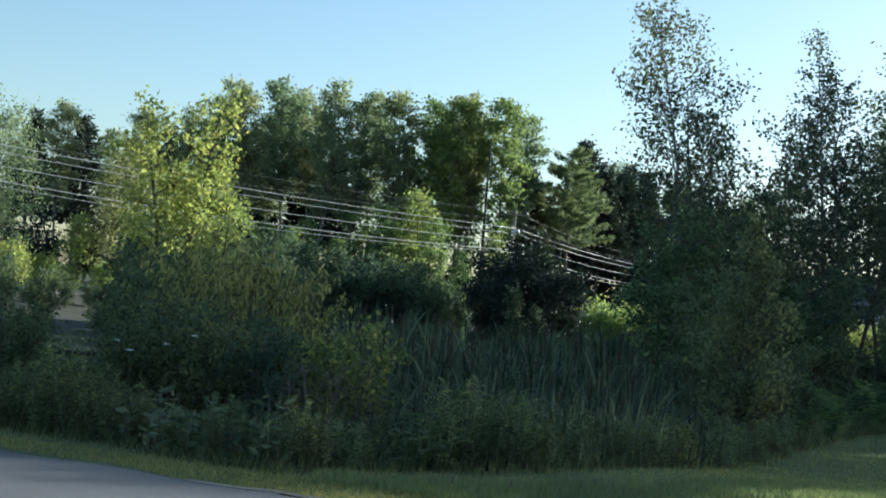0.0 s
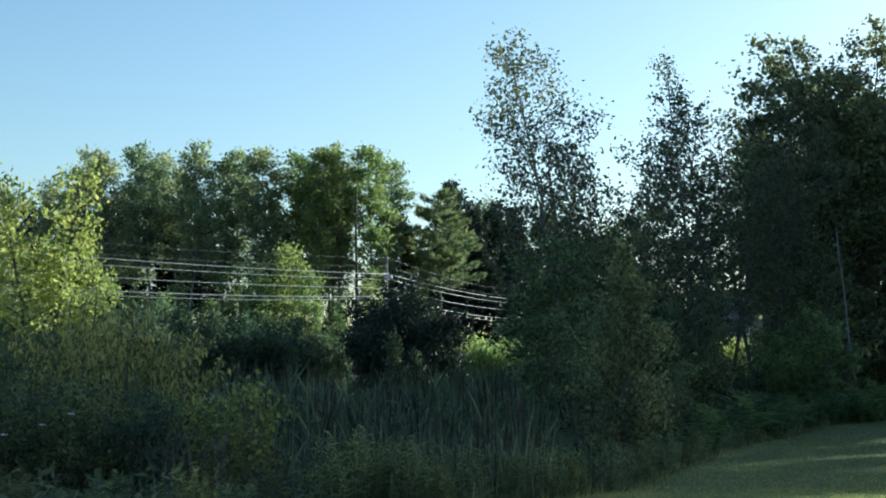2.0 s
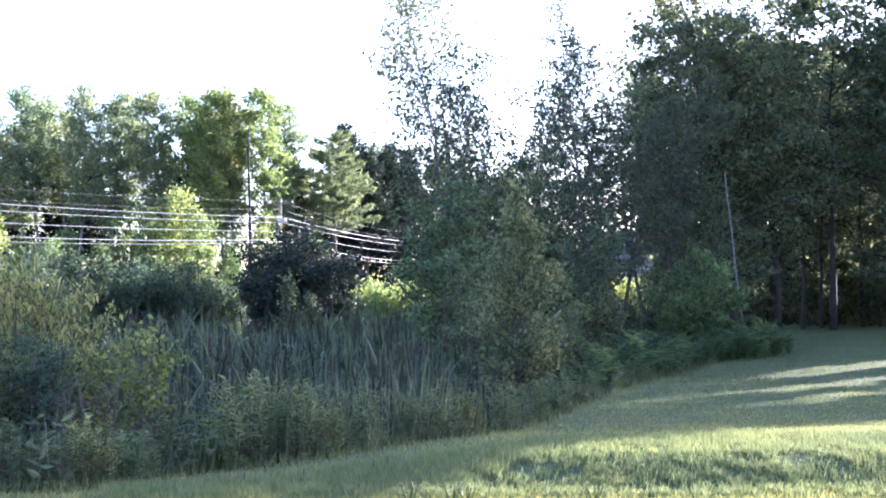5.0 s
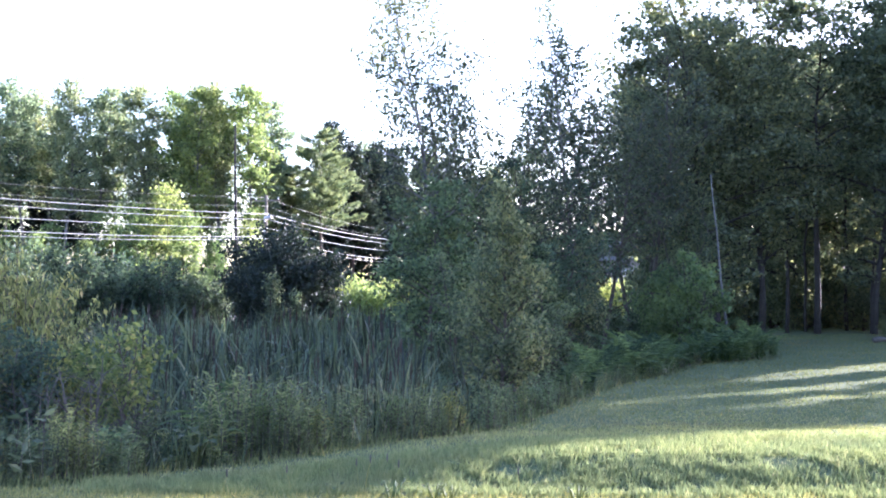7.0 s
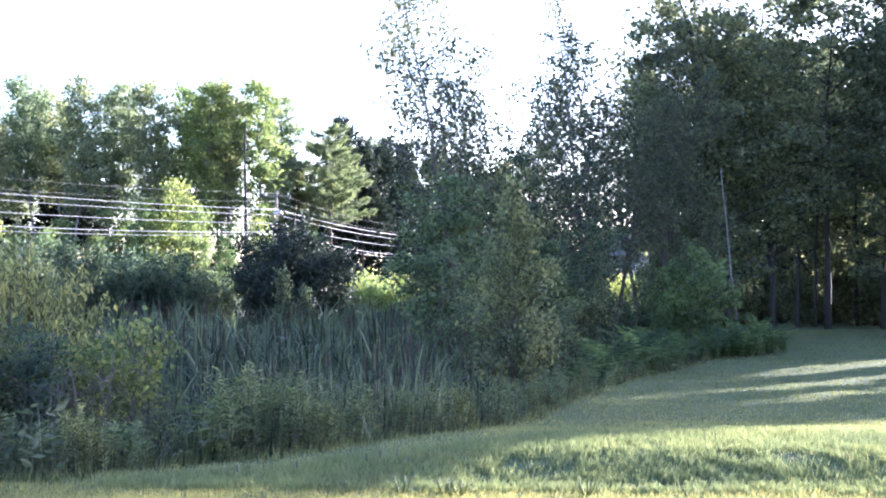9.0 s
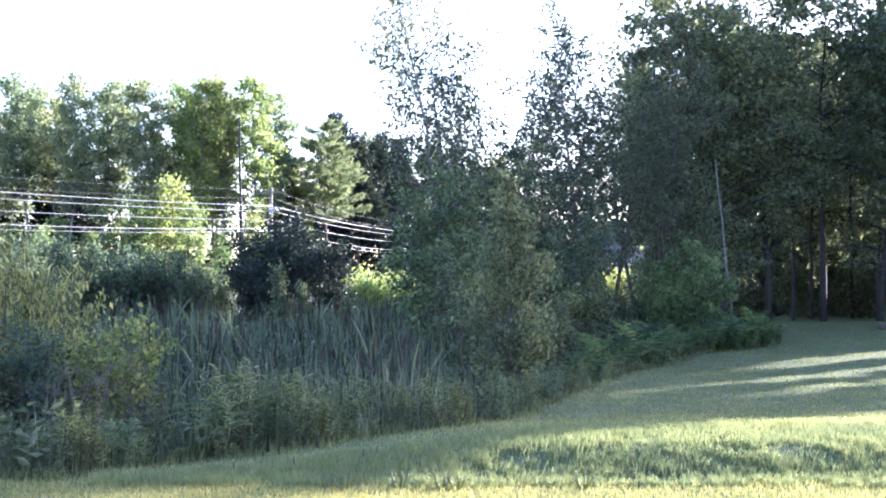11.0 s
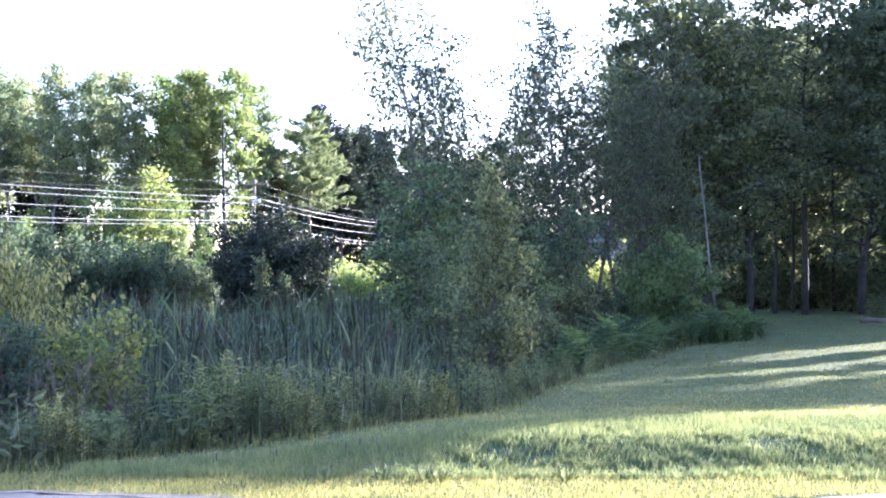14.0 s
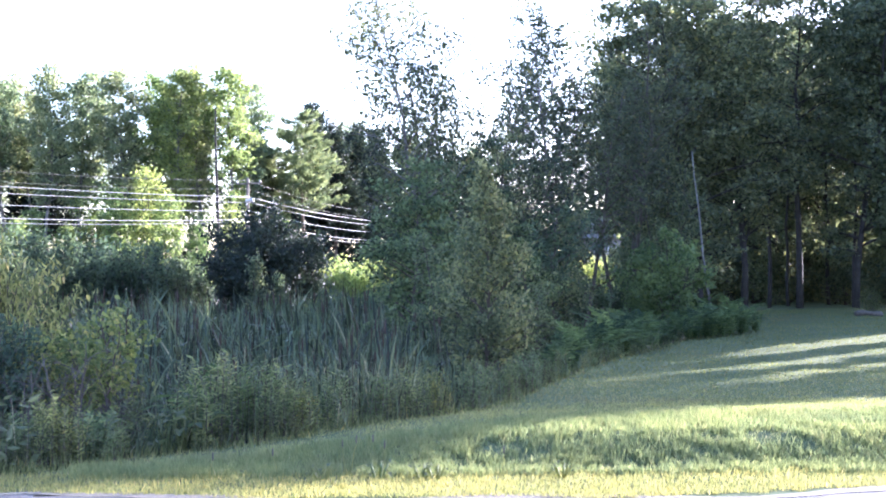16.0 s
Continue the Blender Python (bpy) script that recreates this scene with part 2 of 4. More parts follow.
def leaf_quads(rng, centres, size, slim=0.55, droop=0.3, spread=None, level=0.0):
    """Pointed leaves, one folded quad each, at the centres."""
    n = len(centres)
    axis = rng.normal(size=(n, 3))
    if spread is not None:
        axis = axis * 0.6 + spread
    axis[:, 2] -= droop
    axis[:, 2] *= 1 - level
    axis = unit(axis)
    up = rng.normal(size=(n, 3)) * (1 - level) + np.array([0, 0, 1.6 * level])
    side = unit(np.cross(axis, up))
    nor = np.cross(axis, side)
    s = (size * rng.uniform(0.65, 1.3, n))[:, None]
    w = s * slim * 0.5
    v = np.stack([centres - axis * s * 0.5, centres + side * w + nor * w * 0.35 - axis * s * 0.08,
                  centres + axis * s * 0.5, centres - side * w + nor * w * 0.35 - axis * s * 0.08], 1)
    return v.reshape(-1, 3), np.arange(n * 4).reshape(n, 4)


def tree_meshes(name, seed, tall, base, profile, limbs, leaves, size, bark, leafmat, trunk_r=0.12, lean=(0, 0), rise=0.5,
                clump=0.28, twigs=4, slim=0.6, droop=0.3, wander=0.02, stems=1, inner=0.35, flat=1.0, level=0.0, puff=1.3):
    """Trunk with limbs, and a crown of single leaves set along its twigs. profile: (share of the height, reach) pairs."""
    rng = np.random.default_rng(seed)
    wood, spots, outw = Soup(), [], []
    hs, rs = zip(*profile)
    for s in range(stems):
        k = 9
        tt = np.linspace(0, 1, k)
        off = np.cumsum(rng.normal(size=(k, 2)) * wander * tall, axis=0) * tt[:, None]
        a = s * 2.4 + rng.uniform(0, 1)
        splay = 0.0 if stems == 1 else 0.16 * tall
        top = tall * (1 if s == 0 else rng.uniform(0.72, 0.95))
        path = np.stack([off[:, 0] + lean[0] * tt * tall + math.cos(a) * (0.04 * (stems > 1) + splay * tt),
                         off[:, 1] + lean[1] * tt * tall + math.sin(a) * (0.04 * (stems > 1) + splay * tt), top * tt], 1)
        path[0, 2] = -0.15
        wood.add(*tube(path, trunk_r * (1 - 0.93 * tt ** 0.8) + 0.004, 7))
        nl = max(3, limbs // stems)
        for i in range(nl):
            t = base + (0.985 - base) * (i + rng.uniform(0, 1)) / nl
            p0 = np.array([np.interp(t, tt, path[:, j]) for j in range(3)])
            reach = np.interp(t, hs, rs) * rng.uniform(0.6, 1.15) / (1 if stems == 1 else 1.25)
            az = i * 2.39996 + rng.uniform(-0.5, 0.5) + s
            up = rise * rng.uniform(0.6, 1.4)
            out = np.array([math.cos(az), math.sin(az), up])
            u = np.linspace(0, 1, 5)[:, None]
            bend = rng.normal(size=3) * 0.12 * reach
            lp = p0 + out * reach * u + bend * u * u - np.array([0, 0, 0.18 * reach]) * u ** 2
            r0 = max(0.006, trunk_r * (1 - t) * 0.55 + 0.004)
            wood.add(*tube(lp, np.linspace(r0, r0 * 0.25, 5), 5))
            ends = [(lp, 0.8)]
            for j in range(twigs):
                q = rng.uniform(0.25, 0.95)
                q0 = np.array([np.interp(q, u[:, 0], lp[:, m]) for m in range(3)])
                dirn = unit(out + rng.normal(size=3) * 0.8)
                tw = q0 + dirn * reach * rng.uniform(0.22, 0.5) * np.linspace(0, 1, 3)[:, None]
                wood.add(*tube(tw, np.linspace(r0 * 0.4, 0.002, 3), 3))
                ends.append((tw, 1.0))
            for e, wgt in ends:
                spots.append((e, wgt * reach))
    wts = np.array([w for _, w in spots])
    cnt = rng.multinomial(leaves, wts / wts.sum())
    cs = []
    for (e, w), c in zip(spots, cnt):
        q = inner + (1.05 - inner) * rng.uniform(0, 1, c) ** 0.8
        u = np.linspace(0, 1, len(e))
        c0 = np.stack([np.interp(q, u, e[:, m]) for m in range(3)], 1)
        wide = max(clump * 0.5 * max(0.25, w), puff * size)
        cs.append(c0 + rng.normal(size=(c, 3)) * [wide, wide, wide * flat])
    cs = np.concatenate(cs)
    v, f = leaf_quads(rng, cs, size, slim, droop, None, level)
    return wood.mesh("trunk", bark), mesh_of("crown", v, f, leafmat)


def plant(name, meshes, x, y, label, category, group="", turn=0.0, scale=1.0, z=None, names=("trunk", "crown")):
    root = new(name)
    root.empty_display_size = 0.3
    for nm, me in zip(names, meshes):
        part(nm, me, root)
    zz = h1(x, y) if z is None else z
    root.matrix_basis = Matrix.LocRotScale((x, y, zz), Euler((0, 0, radians(turn))), (scale, scale, scale))
    return tagged(root, label, category, group)


# ---- ground and roads ----
def ground_sheet():
    s = np.linspace(-1, 1, 150)
    xs = 26 * s + 1500 * np.sign(s) * np.abs(s) ** 7
    ya = np.linspace(-1, 1, 210)
    ys = 40 + 75 * ya + 1900 * np.sign(ya) * np.abs(ya) ** 9
    ys = np.sort(np.concatenate([ys, np.linspace(9.6, 16, 44)]))
    gx, gy = np.meshgrid(xs, ys)
    z = height(gx, gy)
    v = np.stack([gx, gy, z], -1).reshape(-1, 3)
    nx, ny = len(xs), len(ys)
    i = np.arange(nx * ny).reshape(ny, nx)
    f = np.stack([i[:-1, :-1], i[:-1, 1:], i[1:, 1:], i[1:, :-1]], -1).reshape(-1, 4)
    me = mesh_of("ground", v, f, M_GROUND, True)
    me.materials.append(M_MARSH)
    cx, cy = v[f].mean(1)[:, 0], v[f].mean(1)[:, 1]
    wet = (cy > np.interp(cx, EDGE_X, EDGE_Y) + 0.3) & (cy < 160)
    me.polygons.foreach_set("material_index", wet.astype(int).tolist())
    return tagged(new("ground", me), "mown lawn running down into a dark wet hollow", "ground", kind="structure")


ground_sheet()


def strip(name, left, right, mat, label, category, thick=0.05):
    """A paved strip between two edge lines, with thickness."""
    n = len(left)
    v = [(*p, 0) for p in left] + [(*p, 0) for p in right]
    v = np.array(v, float)
    v = np.concatenate([v, v - np.array([0, 0, thick])])
    f = []
    for i in range(n - 1):
        a, b, c, d = i, i + 1, n + i + 1, n + i
        f += [[a, d, c, b], [a, b, b + 2 * n, a + 2 * n], [d, d + 2 * n, c + 2 * n, c]]
    me = mesh_of(name, v, f, mat)
    ob = new(name, me)
    return tagged(ob, label, category, kind="structure"), v


rng = np.random.default_rng(4)
rx = np.concatenate([np.linspace(-120, -15, 20), np.linspace(-14.5, 14.5, 120), np.linspace(15, 120, 20)])
wob = 0.05 * np.sin(rx * 1.7) + 0.04 * np.sin(rx * 4.1 + 1) + rng.normal(size=len(rx)) * 0.025
kerb = np.interp(rx, ROAD_X, ROAD_Y) + wob
strip("road", np.stack([rx, kerb], 1), np.stack([rx, 0 * rx - 2.2], 1), M_ASPHALT,
      "grey worn asphalt lane with a ragged edge", "road")


near = (rx > -4) & (rx < 12)
ex = rx[near]
ob, _ = strip("road_edge_gravel", np.stack([ex, kerb[near] + 0.1 + 0.07 * np.sin(ex * 2.3)], 1), np.stack([ex, kerb[near] - 0.05], 1), M_GRAVEL,
              "strip of bare tan grit between asphalt and grass", "gravel", 0.04)
ob.location.z = 0.006


def offset_line(pts, d):
    t = np.gradient(pts, axis=0)
    t /= np.linalg.norm(t, axis=1)[:, None]
    return pts + np.stack([-t[:, 1], t[:, 0]], 1) * d


fine = np.stack([np.interp(np.linspace(0, 5, 60), np.arange(6), ROAD2[:, k]) for k in (0, 1)], 1)
ob, _ = strip("road_far", offset_line(fine, 3.2), offset_line(fine, -3.2), M_ASPHALT,
              "grey asphalt country road on a low bank", "road")
ob.location.z = 0.06
for sgn in (1, -1):
    ob, _ = strip("road_shoulder", offset_line(fine, sgn * 3.2 + 0.8), offset_line(fine, sgn * 3.2 - 0.8), M_GRAVEL,
                  "pale gravel shoulder beside the country road", "shoulder")
    ob.location.z = 0.05

# ---- utility poles and wires ----
def utility_pole(x, y, turn):
    root = new("utility_pole")
    z0 = h1(x, y)
    shaft = Soup()
    zs = np.array([-0.3, 0.0, 3, 6, 9.1, 9.15])
    shaft.add(*tube(np.stack([0 * zs, 0 * zs, zs], 1), [0.16, 0.155, 0.14, 0.125, 0.11, 0.09], 12))
    part("shaft", shaft.mesh("shaft", M_POLE), root)
    bm = bmesh.new()
    bmesh.ops.create_cube(bm, size=1, matrix=Matrix.LocRotScale((0, 0.14, 8.75), None, (2.2, 0.1, 0.12)))
    bmesh.ops.bevel(bm, geom=bm.edges[:], offset=0.01, segments=1, affect="EDGES")
    part_bm("crossarm", bm, M_POLE, root)
    for dx in (-0.95, 0.0, 0.95):
        bm = bmesh.new()
        bmesh.ops.create_cone(bm, cap_ends=True, segments=10, radius1=0.05, radius2=0.03, depth=0.18, matrix=Matrix.Translation((dx, 0.14, 8.9)))
        bmesh.ops.create_cone(bm, cap_ends=True, segments=10, radius1=0.075, radius2=0.05, depth=0.05, matrix=Matrix.Translation((dx, 0.14, 8.93)))
        part_bm("insulator", bm, M_WHITE, root, "white porcelain insulator")
    bm = bmesh.new()
    bmesh.ops.create_cone(bm, cap_ends=True, segments=14, radius1=0.14, radius2=0.14, depth=0.6, matrix=Matrix.LocRotScale((0.3, -0.25, 7.45), Euler((0, radians(80), radians(20))), None))
    part_bm("splice_case", bm, M_METAL, root, "pale metal cable splice case")
    for zc in (7.75, 7.2, 6.5, 5.9):
        bm = bmesh.new()
        bmesh.ops.create_cube(bm, size=1, matrix=Matrix.LocRotScale((0.0, -0.16, zc), None, (0.1, 0.12, 0.16)))
        bmesh.ops.bevel(bm, geom=bm.edges[:], offset=0.015, segments=1, affect="EDGES")
        part_bm("bracket", bm, M_METAL, root)
    root.matrix_basis = pose(x, y, z0, 0, 0, turn)
    return tagged(root, "weathered wooden utility pole with a crossarm beside the far road", "utility pole", "utility poles")


POLES = [(-44.5, 49.0, -28), (-13.5, 101.5, -22), (-1.2, 150.0, -10)]
for px, py, turn in POLES:
    utility_pole(px, py, turn)


def cable(a, b, z_a, z_b, sag, r, mat, label, side=0.0):
    """A hanging cable from pole to pole."""
    a, b = np.array(a[:2]), np.array(b[:2])
    t = unit(b - a)
    nrm = np.array([t[1], -t[0]])
    u = np.linspace(0, 1, 25)
    xy = a + (b - a) * u[:, None] + nrm * side
    z = z_a + (z_b - z_a) * u - 4 * sag * u * (1 - u)
    v, f = tube(np.column_stack([xy, z]), np.full(25, r), 6)
    ob = new("overhead_cable", mesh_of("cable", v, f, mat, True))
    tagged(ob, label, "cable", "overhead cables")


for (za, sag, r, side) in ((7.75, 0.55, 0.024, 0.2), (7.35, 0.55, 0.02, 0.2), (6.7, 0.6, 0.021, 0.2), (6.1, 0.8, 0.026, 0.2), (5.95, 0.95, 0.017, 0.22)):
    for k in (0, 1):
        cable(POLES[k], POLES[k + 1], za, za, sag, r, M_CABLE, "pale grey communication cable strung between poles", side)
for z_wire, side in ((9.0, 0.0), (8.35, 0.1)):
    for k in (0, 1):
        cable(POLES[k], POLES[k + 1], z_wire, z_wire, 0.9, 0.01, M_WIRE, "thin dark power line strung between crossarms", side)

# ---- far row of trees ----
FAR_LABEL = "tall broadleaf tree with a bare lower trunk behind the far road"
far_kinds = []
for i, (tall, base, lm) in enumerate([(19, 0.42, L_HAZEFAR), (20, 0.4, L_HAZEFAR), (18.5, 0.3, L_FARLIME), (20, 0.46, L_HAZEFAR), (17, 0.2, L_FARLIME), (19.5, 0.4, L_HAZEFAR)]):
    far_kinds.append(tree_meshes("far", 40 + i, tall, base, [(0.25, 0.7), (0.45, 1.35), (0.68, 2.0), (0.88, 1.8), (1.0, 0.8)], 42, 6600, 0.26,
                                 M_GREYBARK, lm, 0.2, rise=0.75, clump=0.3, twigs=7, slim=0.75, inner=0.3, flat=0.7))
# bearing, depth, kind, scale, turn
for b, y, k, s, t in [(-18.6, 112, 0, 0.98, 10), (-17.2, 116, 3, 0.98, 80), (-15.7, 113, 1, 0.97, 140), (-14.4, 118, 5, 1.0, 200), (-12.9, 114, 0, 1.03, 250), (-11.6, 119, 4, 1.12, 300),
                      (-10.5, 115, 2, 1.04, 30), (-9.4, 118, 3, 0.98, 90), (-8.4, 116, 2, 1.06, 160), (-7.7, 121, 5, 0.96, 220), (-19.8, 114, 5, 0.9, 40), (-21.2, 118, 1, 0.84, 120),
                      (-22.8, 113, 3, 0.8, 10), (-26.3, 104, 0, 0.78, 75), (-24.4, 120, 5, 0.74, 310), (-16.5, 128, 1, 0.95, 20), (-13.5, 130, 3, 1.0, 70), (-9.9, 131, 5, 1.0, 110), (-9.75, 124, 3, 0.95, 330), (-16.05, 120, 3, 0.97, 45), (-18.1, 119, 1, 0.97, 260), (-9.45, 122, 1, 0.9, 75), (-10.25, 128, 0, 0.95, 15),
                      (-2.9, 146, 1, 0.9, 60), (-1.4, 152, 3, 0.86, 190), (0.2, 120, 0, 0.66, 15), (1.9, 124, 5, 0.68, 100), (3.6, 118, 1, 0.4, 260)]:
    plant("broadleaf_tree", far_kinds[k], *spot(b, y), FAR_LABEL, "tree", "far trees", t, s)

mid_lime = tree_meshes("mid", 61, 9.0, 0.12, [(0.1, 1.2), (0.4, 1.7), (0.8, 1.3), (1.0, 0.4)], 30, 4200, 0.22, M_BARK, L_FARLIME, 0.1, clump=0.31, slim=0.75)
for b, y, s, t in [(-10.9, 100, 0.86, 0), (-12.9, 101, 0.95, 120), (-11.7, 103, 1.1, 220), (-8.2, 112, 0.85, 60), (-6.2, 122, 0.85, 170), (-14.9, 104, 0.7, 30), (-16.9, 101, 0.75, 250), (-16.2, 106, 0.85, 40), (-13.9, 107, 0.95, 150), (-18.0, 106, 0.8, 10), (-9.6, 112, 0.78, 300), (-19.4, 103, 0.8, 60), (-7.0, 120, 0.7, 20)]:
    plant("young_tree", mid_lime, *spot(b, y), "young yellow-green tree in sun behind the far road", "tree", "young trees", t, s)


def conifer_meshes(seed, tall, base, reach, whorls, per, leaves, size, leafmat, droop, rise, loose=0.1, taper=0.75, slim=0.3):
    """A conifer: whorls of boughs with needle tufts laid along them."""
    rng = np.random.default_rng(seed)
    wood, cs, spread = Soup(), [], []
    tt = np.linspace(0, 1, 8)
    wood.add(*tube(np.stack([0.15 * np.sin(tt * 3 + seed), 0.12 * np.cos(tt * 4), tall * tt - 0.2], 1), 0.2 * (1 - 0.95 * tt) + 0.01, 8))
    for w in range(whorls):
        t = base + (0.98 - base) * (w + rng.uniform(-0.5, 0.5)) / whorls
        for k in range(per):
            t = min(0.985, max(base, base + (0.98 - base) * (w + rng.uniform(-0.6, 0.6)) / whorls))
            a = k * 2 * math.pi / per + w * 0.9 + rng.uniform(-0.4, 0.4)
            r = reach * (1 - t) ** taper * rng.uniform(0.5, 1.25) / (1 - base) ** taper + 0.25
            out = np.array([math.cos(a), math.sin(a), rise])
            u = np.linspace(0, 1, 4)[:, None]
            lp = np.array([0, 0, t * tall]) + out * r * u - np.array([0, 0, droop * r]) * u ** 2
            wood.add(*tube(lp, np.linspace(0.045 * (1 - t) + 0.01, 0.006, 4), 4))
            c = max(8, int(leaves * r / (whorls * per * reach * 0.62)))
            q = 0.1 + 0.95 * rng.uniform(0, 1, c) ** 0.8
            p = np.stack([np.interp(q, u[:, 0], lp[:, m]) for m in range(3)], 1)
            sidev = np.array([-math.sin(a), math.cos(a), 0])
            p += sidev * (rng.normal(size=c) * 0.2 * r * (1.15 - q))[:, None] + rng.normal(size=(c, 3)) * [0.08, 0.08, loose]
            cs.append(p)
            spread.append(np.repeat((out + [0, 0, 0.25])[None], c, 0))
    v, f = leaf_quads(rng, np.concatenate(cs), size, slim, 0.0, np.concatenate(spread))
    return wood.mesh("trunk", M_PINEBARK), mesh_of("crown", v, f, leafmat)


pine = conifer_meshes(71, 15.0, 0.45, 3.4, 9, 7, 8500, 0.55, L_PINE, 0.08, 0.42, 0.12, 0.5, 0.16)
plant("pine_tree", pine, *spot(-5.3, 124), "white pine with long feathery boughs beside the far road", "pine tree", "pines", 0, 1.14)
plant("pine_tree", pine, *spot(-6.6, 127), "white pine with long feathery boughs beside the far road", "pine tree", "pines", 130, 0.95)
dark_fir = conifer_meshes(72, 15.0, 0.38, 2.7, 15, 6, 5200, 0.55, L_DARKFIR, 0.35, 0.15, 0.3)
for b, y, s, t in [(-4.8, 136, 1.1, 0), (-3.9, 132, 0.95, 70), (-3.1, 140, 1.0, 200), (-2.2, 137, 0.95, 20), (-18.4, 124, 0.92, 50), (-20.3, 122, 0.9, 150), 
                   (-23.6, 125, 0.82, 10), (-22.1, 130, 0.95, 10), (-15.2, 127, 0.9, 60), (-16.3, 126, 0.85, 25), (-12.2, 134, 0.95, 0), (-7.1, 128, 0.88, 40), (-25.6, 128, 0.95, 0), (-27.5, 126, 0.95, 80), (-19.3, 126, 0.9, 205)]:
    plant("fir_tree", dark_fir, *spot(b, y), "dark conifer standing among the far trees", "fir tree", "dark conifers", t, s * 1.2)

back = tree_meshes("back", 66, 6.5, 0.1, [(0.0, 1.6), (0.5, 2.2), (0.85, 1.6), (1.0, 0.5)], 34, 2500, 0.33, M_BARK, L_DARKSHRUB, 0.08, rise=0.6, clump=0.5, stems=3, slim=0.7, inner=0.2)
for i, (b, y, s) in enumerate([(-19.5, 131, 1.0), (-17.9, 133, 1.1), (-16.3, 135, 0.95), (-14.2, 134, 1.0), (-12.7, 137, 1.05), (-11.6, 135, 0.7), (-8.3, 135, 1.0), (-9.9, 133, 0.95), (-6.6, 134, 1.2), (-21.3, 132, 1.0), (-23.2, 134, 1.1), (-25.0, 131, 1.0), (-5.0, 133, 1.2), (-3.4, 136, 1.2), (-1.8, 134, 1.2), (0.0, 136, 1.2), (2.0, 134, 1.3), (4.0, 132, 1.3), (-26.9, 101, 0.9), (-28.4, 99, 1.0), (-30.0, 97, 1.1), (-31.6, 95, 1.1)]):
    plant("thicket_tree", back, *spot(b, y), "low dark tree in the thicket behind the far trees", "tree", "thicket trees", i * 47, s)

rng = np.random.default_rng(9)
snag = Soup()
tt = np.linspace(0, 1, 9)
snag.add(*tube(np.stack([0.1 * np.sin(tt * 5), 0 * tt, 15.6 * tt - 0.2], 1), 0.17 * (1 - 0.75 * tt) + 0.01, 8))
for i in range(9):
    z, a = 6 + i, rng.uniform(0, 6.3)
    e = np.array([math.cos(a), math.sin(a), 0.4]) * rng.uniform(0.3, 0.8)
    snag.add(*tube(np.array([[0, 0, z], e * 0.5 + [0, 0, z], e + [0, 0, z + 0.1]]), [0.04, 0.025, 0.01], 5))
sx, sy = spot(-8.85, 109)
ob = new("dead_tree", snag.mesh("dead_tree", M_DARKBARK))
ob.location = (sx, sy, h1(sx, sy))
tagged(ob, "bare dead tree trunk among the far trees", "dead tree")

plant("young_tree", mid_lime, *spot(7.6, 98), "low sunlit yellow-green tree before the house", "tree", "young trees", 80, 0.3)
plant("young_tree", mid_lime, *spot(8.1, 97), "low sunlit yellow-green tree before the house", "tree", "young trees", 200, 0.27)

# ---- shrubs between the marsh and the far road ----
shrub_a = tree_meshes("shrub", 81, 3.4, 0.08, [(0.0, 1.0), (0.4, 1.5), (0.8, 1.1), (1.0, 0.4)], 40, 5200, 0.13, M_BARK, L_SHRUB, 0.05, rise=0.7, clump=0.31, stems=4, slim=0.65, inner=0.2)
shrub_b = tree_meshes("shrub", 82, 3.0, 0.05, [(0.0, 1.2), (0.4, 1.6), (0.8, 1.2), (1.0, 0.5)], 40, 5200, 0.14, M_BARK, L_SHRUB, 0.05, rise=0.6, clump=0.34, stems=5, slim=0.65, inner=0.2)
shrub_l = tree_meshes("shrub", 83, 2.6, 0.05, [(0.0, 1.2), (0.4, 1.5), (0.8, 1.2), (1.0, 0.5)], 36, 3200, 0.17, M_BARK, L_LIME, 0.05, rise=0.6, clump=0.34, stems=5, slim=0.65, inner=0.2)
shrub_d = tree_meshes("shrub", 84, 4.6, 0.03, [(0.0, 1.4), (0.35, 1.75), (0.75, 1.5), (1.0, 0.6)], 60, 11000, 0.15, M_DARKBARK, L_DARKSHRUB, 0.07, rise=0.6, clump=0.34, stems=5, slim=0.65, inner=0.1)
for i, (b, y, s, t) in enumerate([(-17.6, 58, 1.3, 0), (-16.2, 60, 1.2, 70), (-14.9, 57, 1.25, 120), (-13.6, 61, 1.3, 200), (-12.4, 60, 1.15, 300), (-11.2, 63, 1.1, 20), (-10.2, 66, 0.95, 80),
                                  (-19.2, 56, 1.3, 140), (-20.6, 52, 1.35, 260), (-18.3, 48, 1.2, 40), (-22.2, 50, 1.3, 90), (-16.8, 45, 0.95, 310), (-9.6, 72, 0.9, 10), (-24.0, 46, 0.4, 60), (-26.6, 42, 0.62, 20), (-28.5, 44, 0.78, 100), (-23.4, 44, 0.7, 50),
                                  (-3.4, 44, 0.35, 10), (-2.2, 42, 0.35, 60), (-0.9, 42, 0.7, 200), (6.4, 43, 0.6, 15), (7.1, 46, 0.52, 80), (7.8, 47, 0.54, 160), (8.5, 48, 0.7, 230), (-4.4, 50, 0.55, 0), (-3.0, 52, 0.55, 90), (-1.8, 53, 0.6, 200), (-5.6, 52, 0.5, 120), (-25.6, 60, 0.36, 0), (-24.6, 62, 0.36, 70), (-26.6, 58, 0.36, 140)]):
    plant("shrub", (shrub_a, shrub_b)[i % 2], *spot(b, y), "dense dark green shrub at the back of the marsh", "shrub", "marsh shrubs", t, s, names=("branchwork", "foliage"))
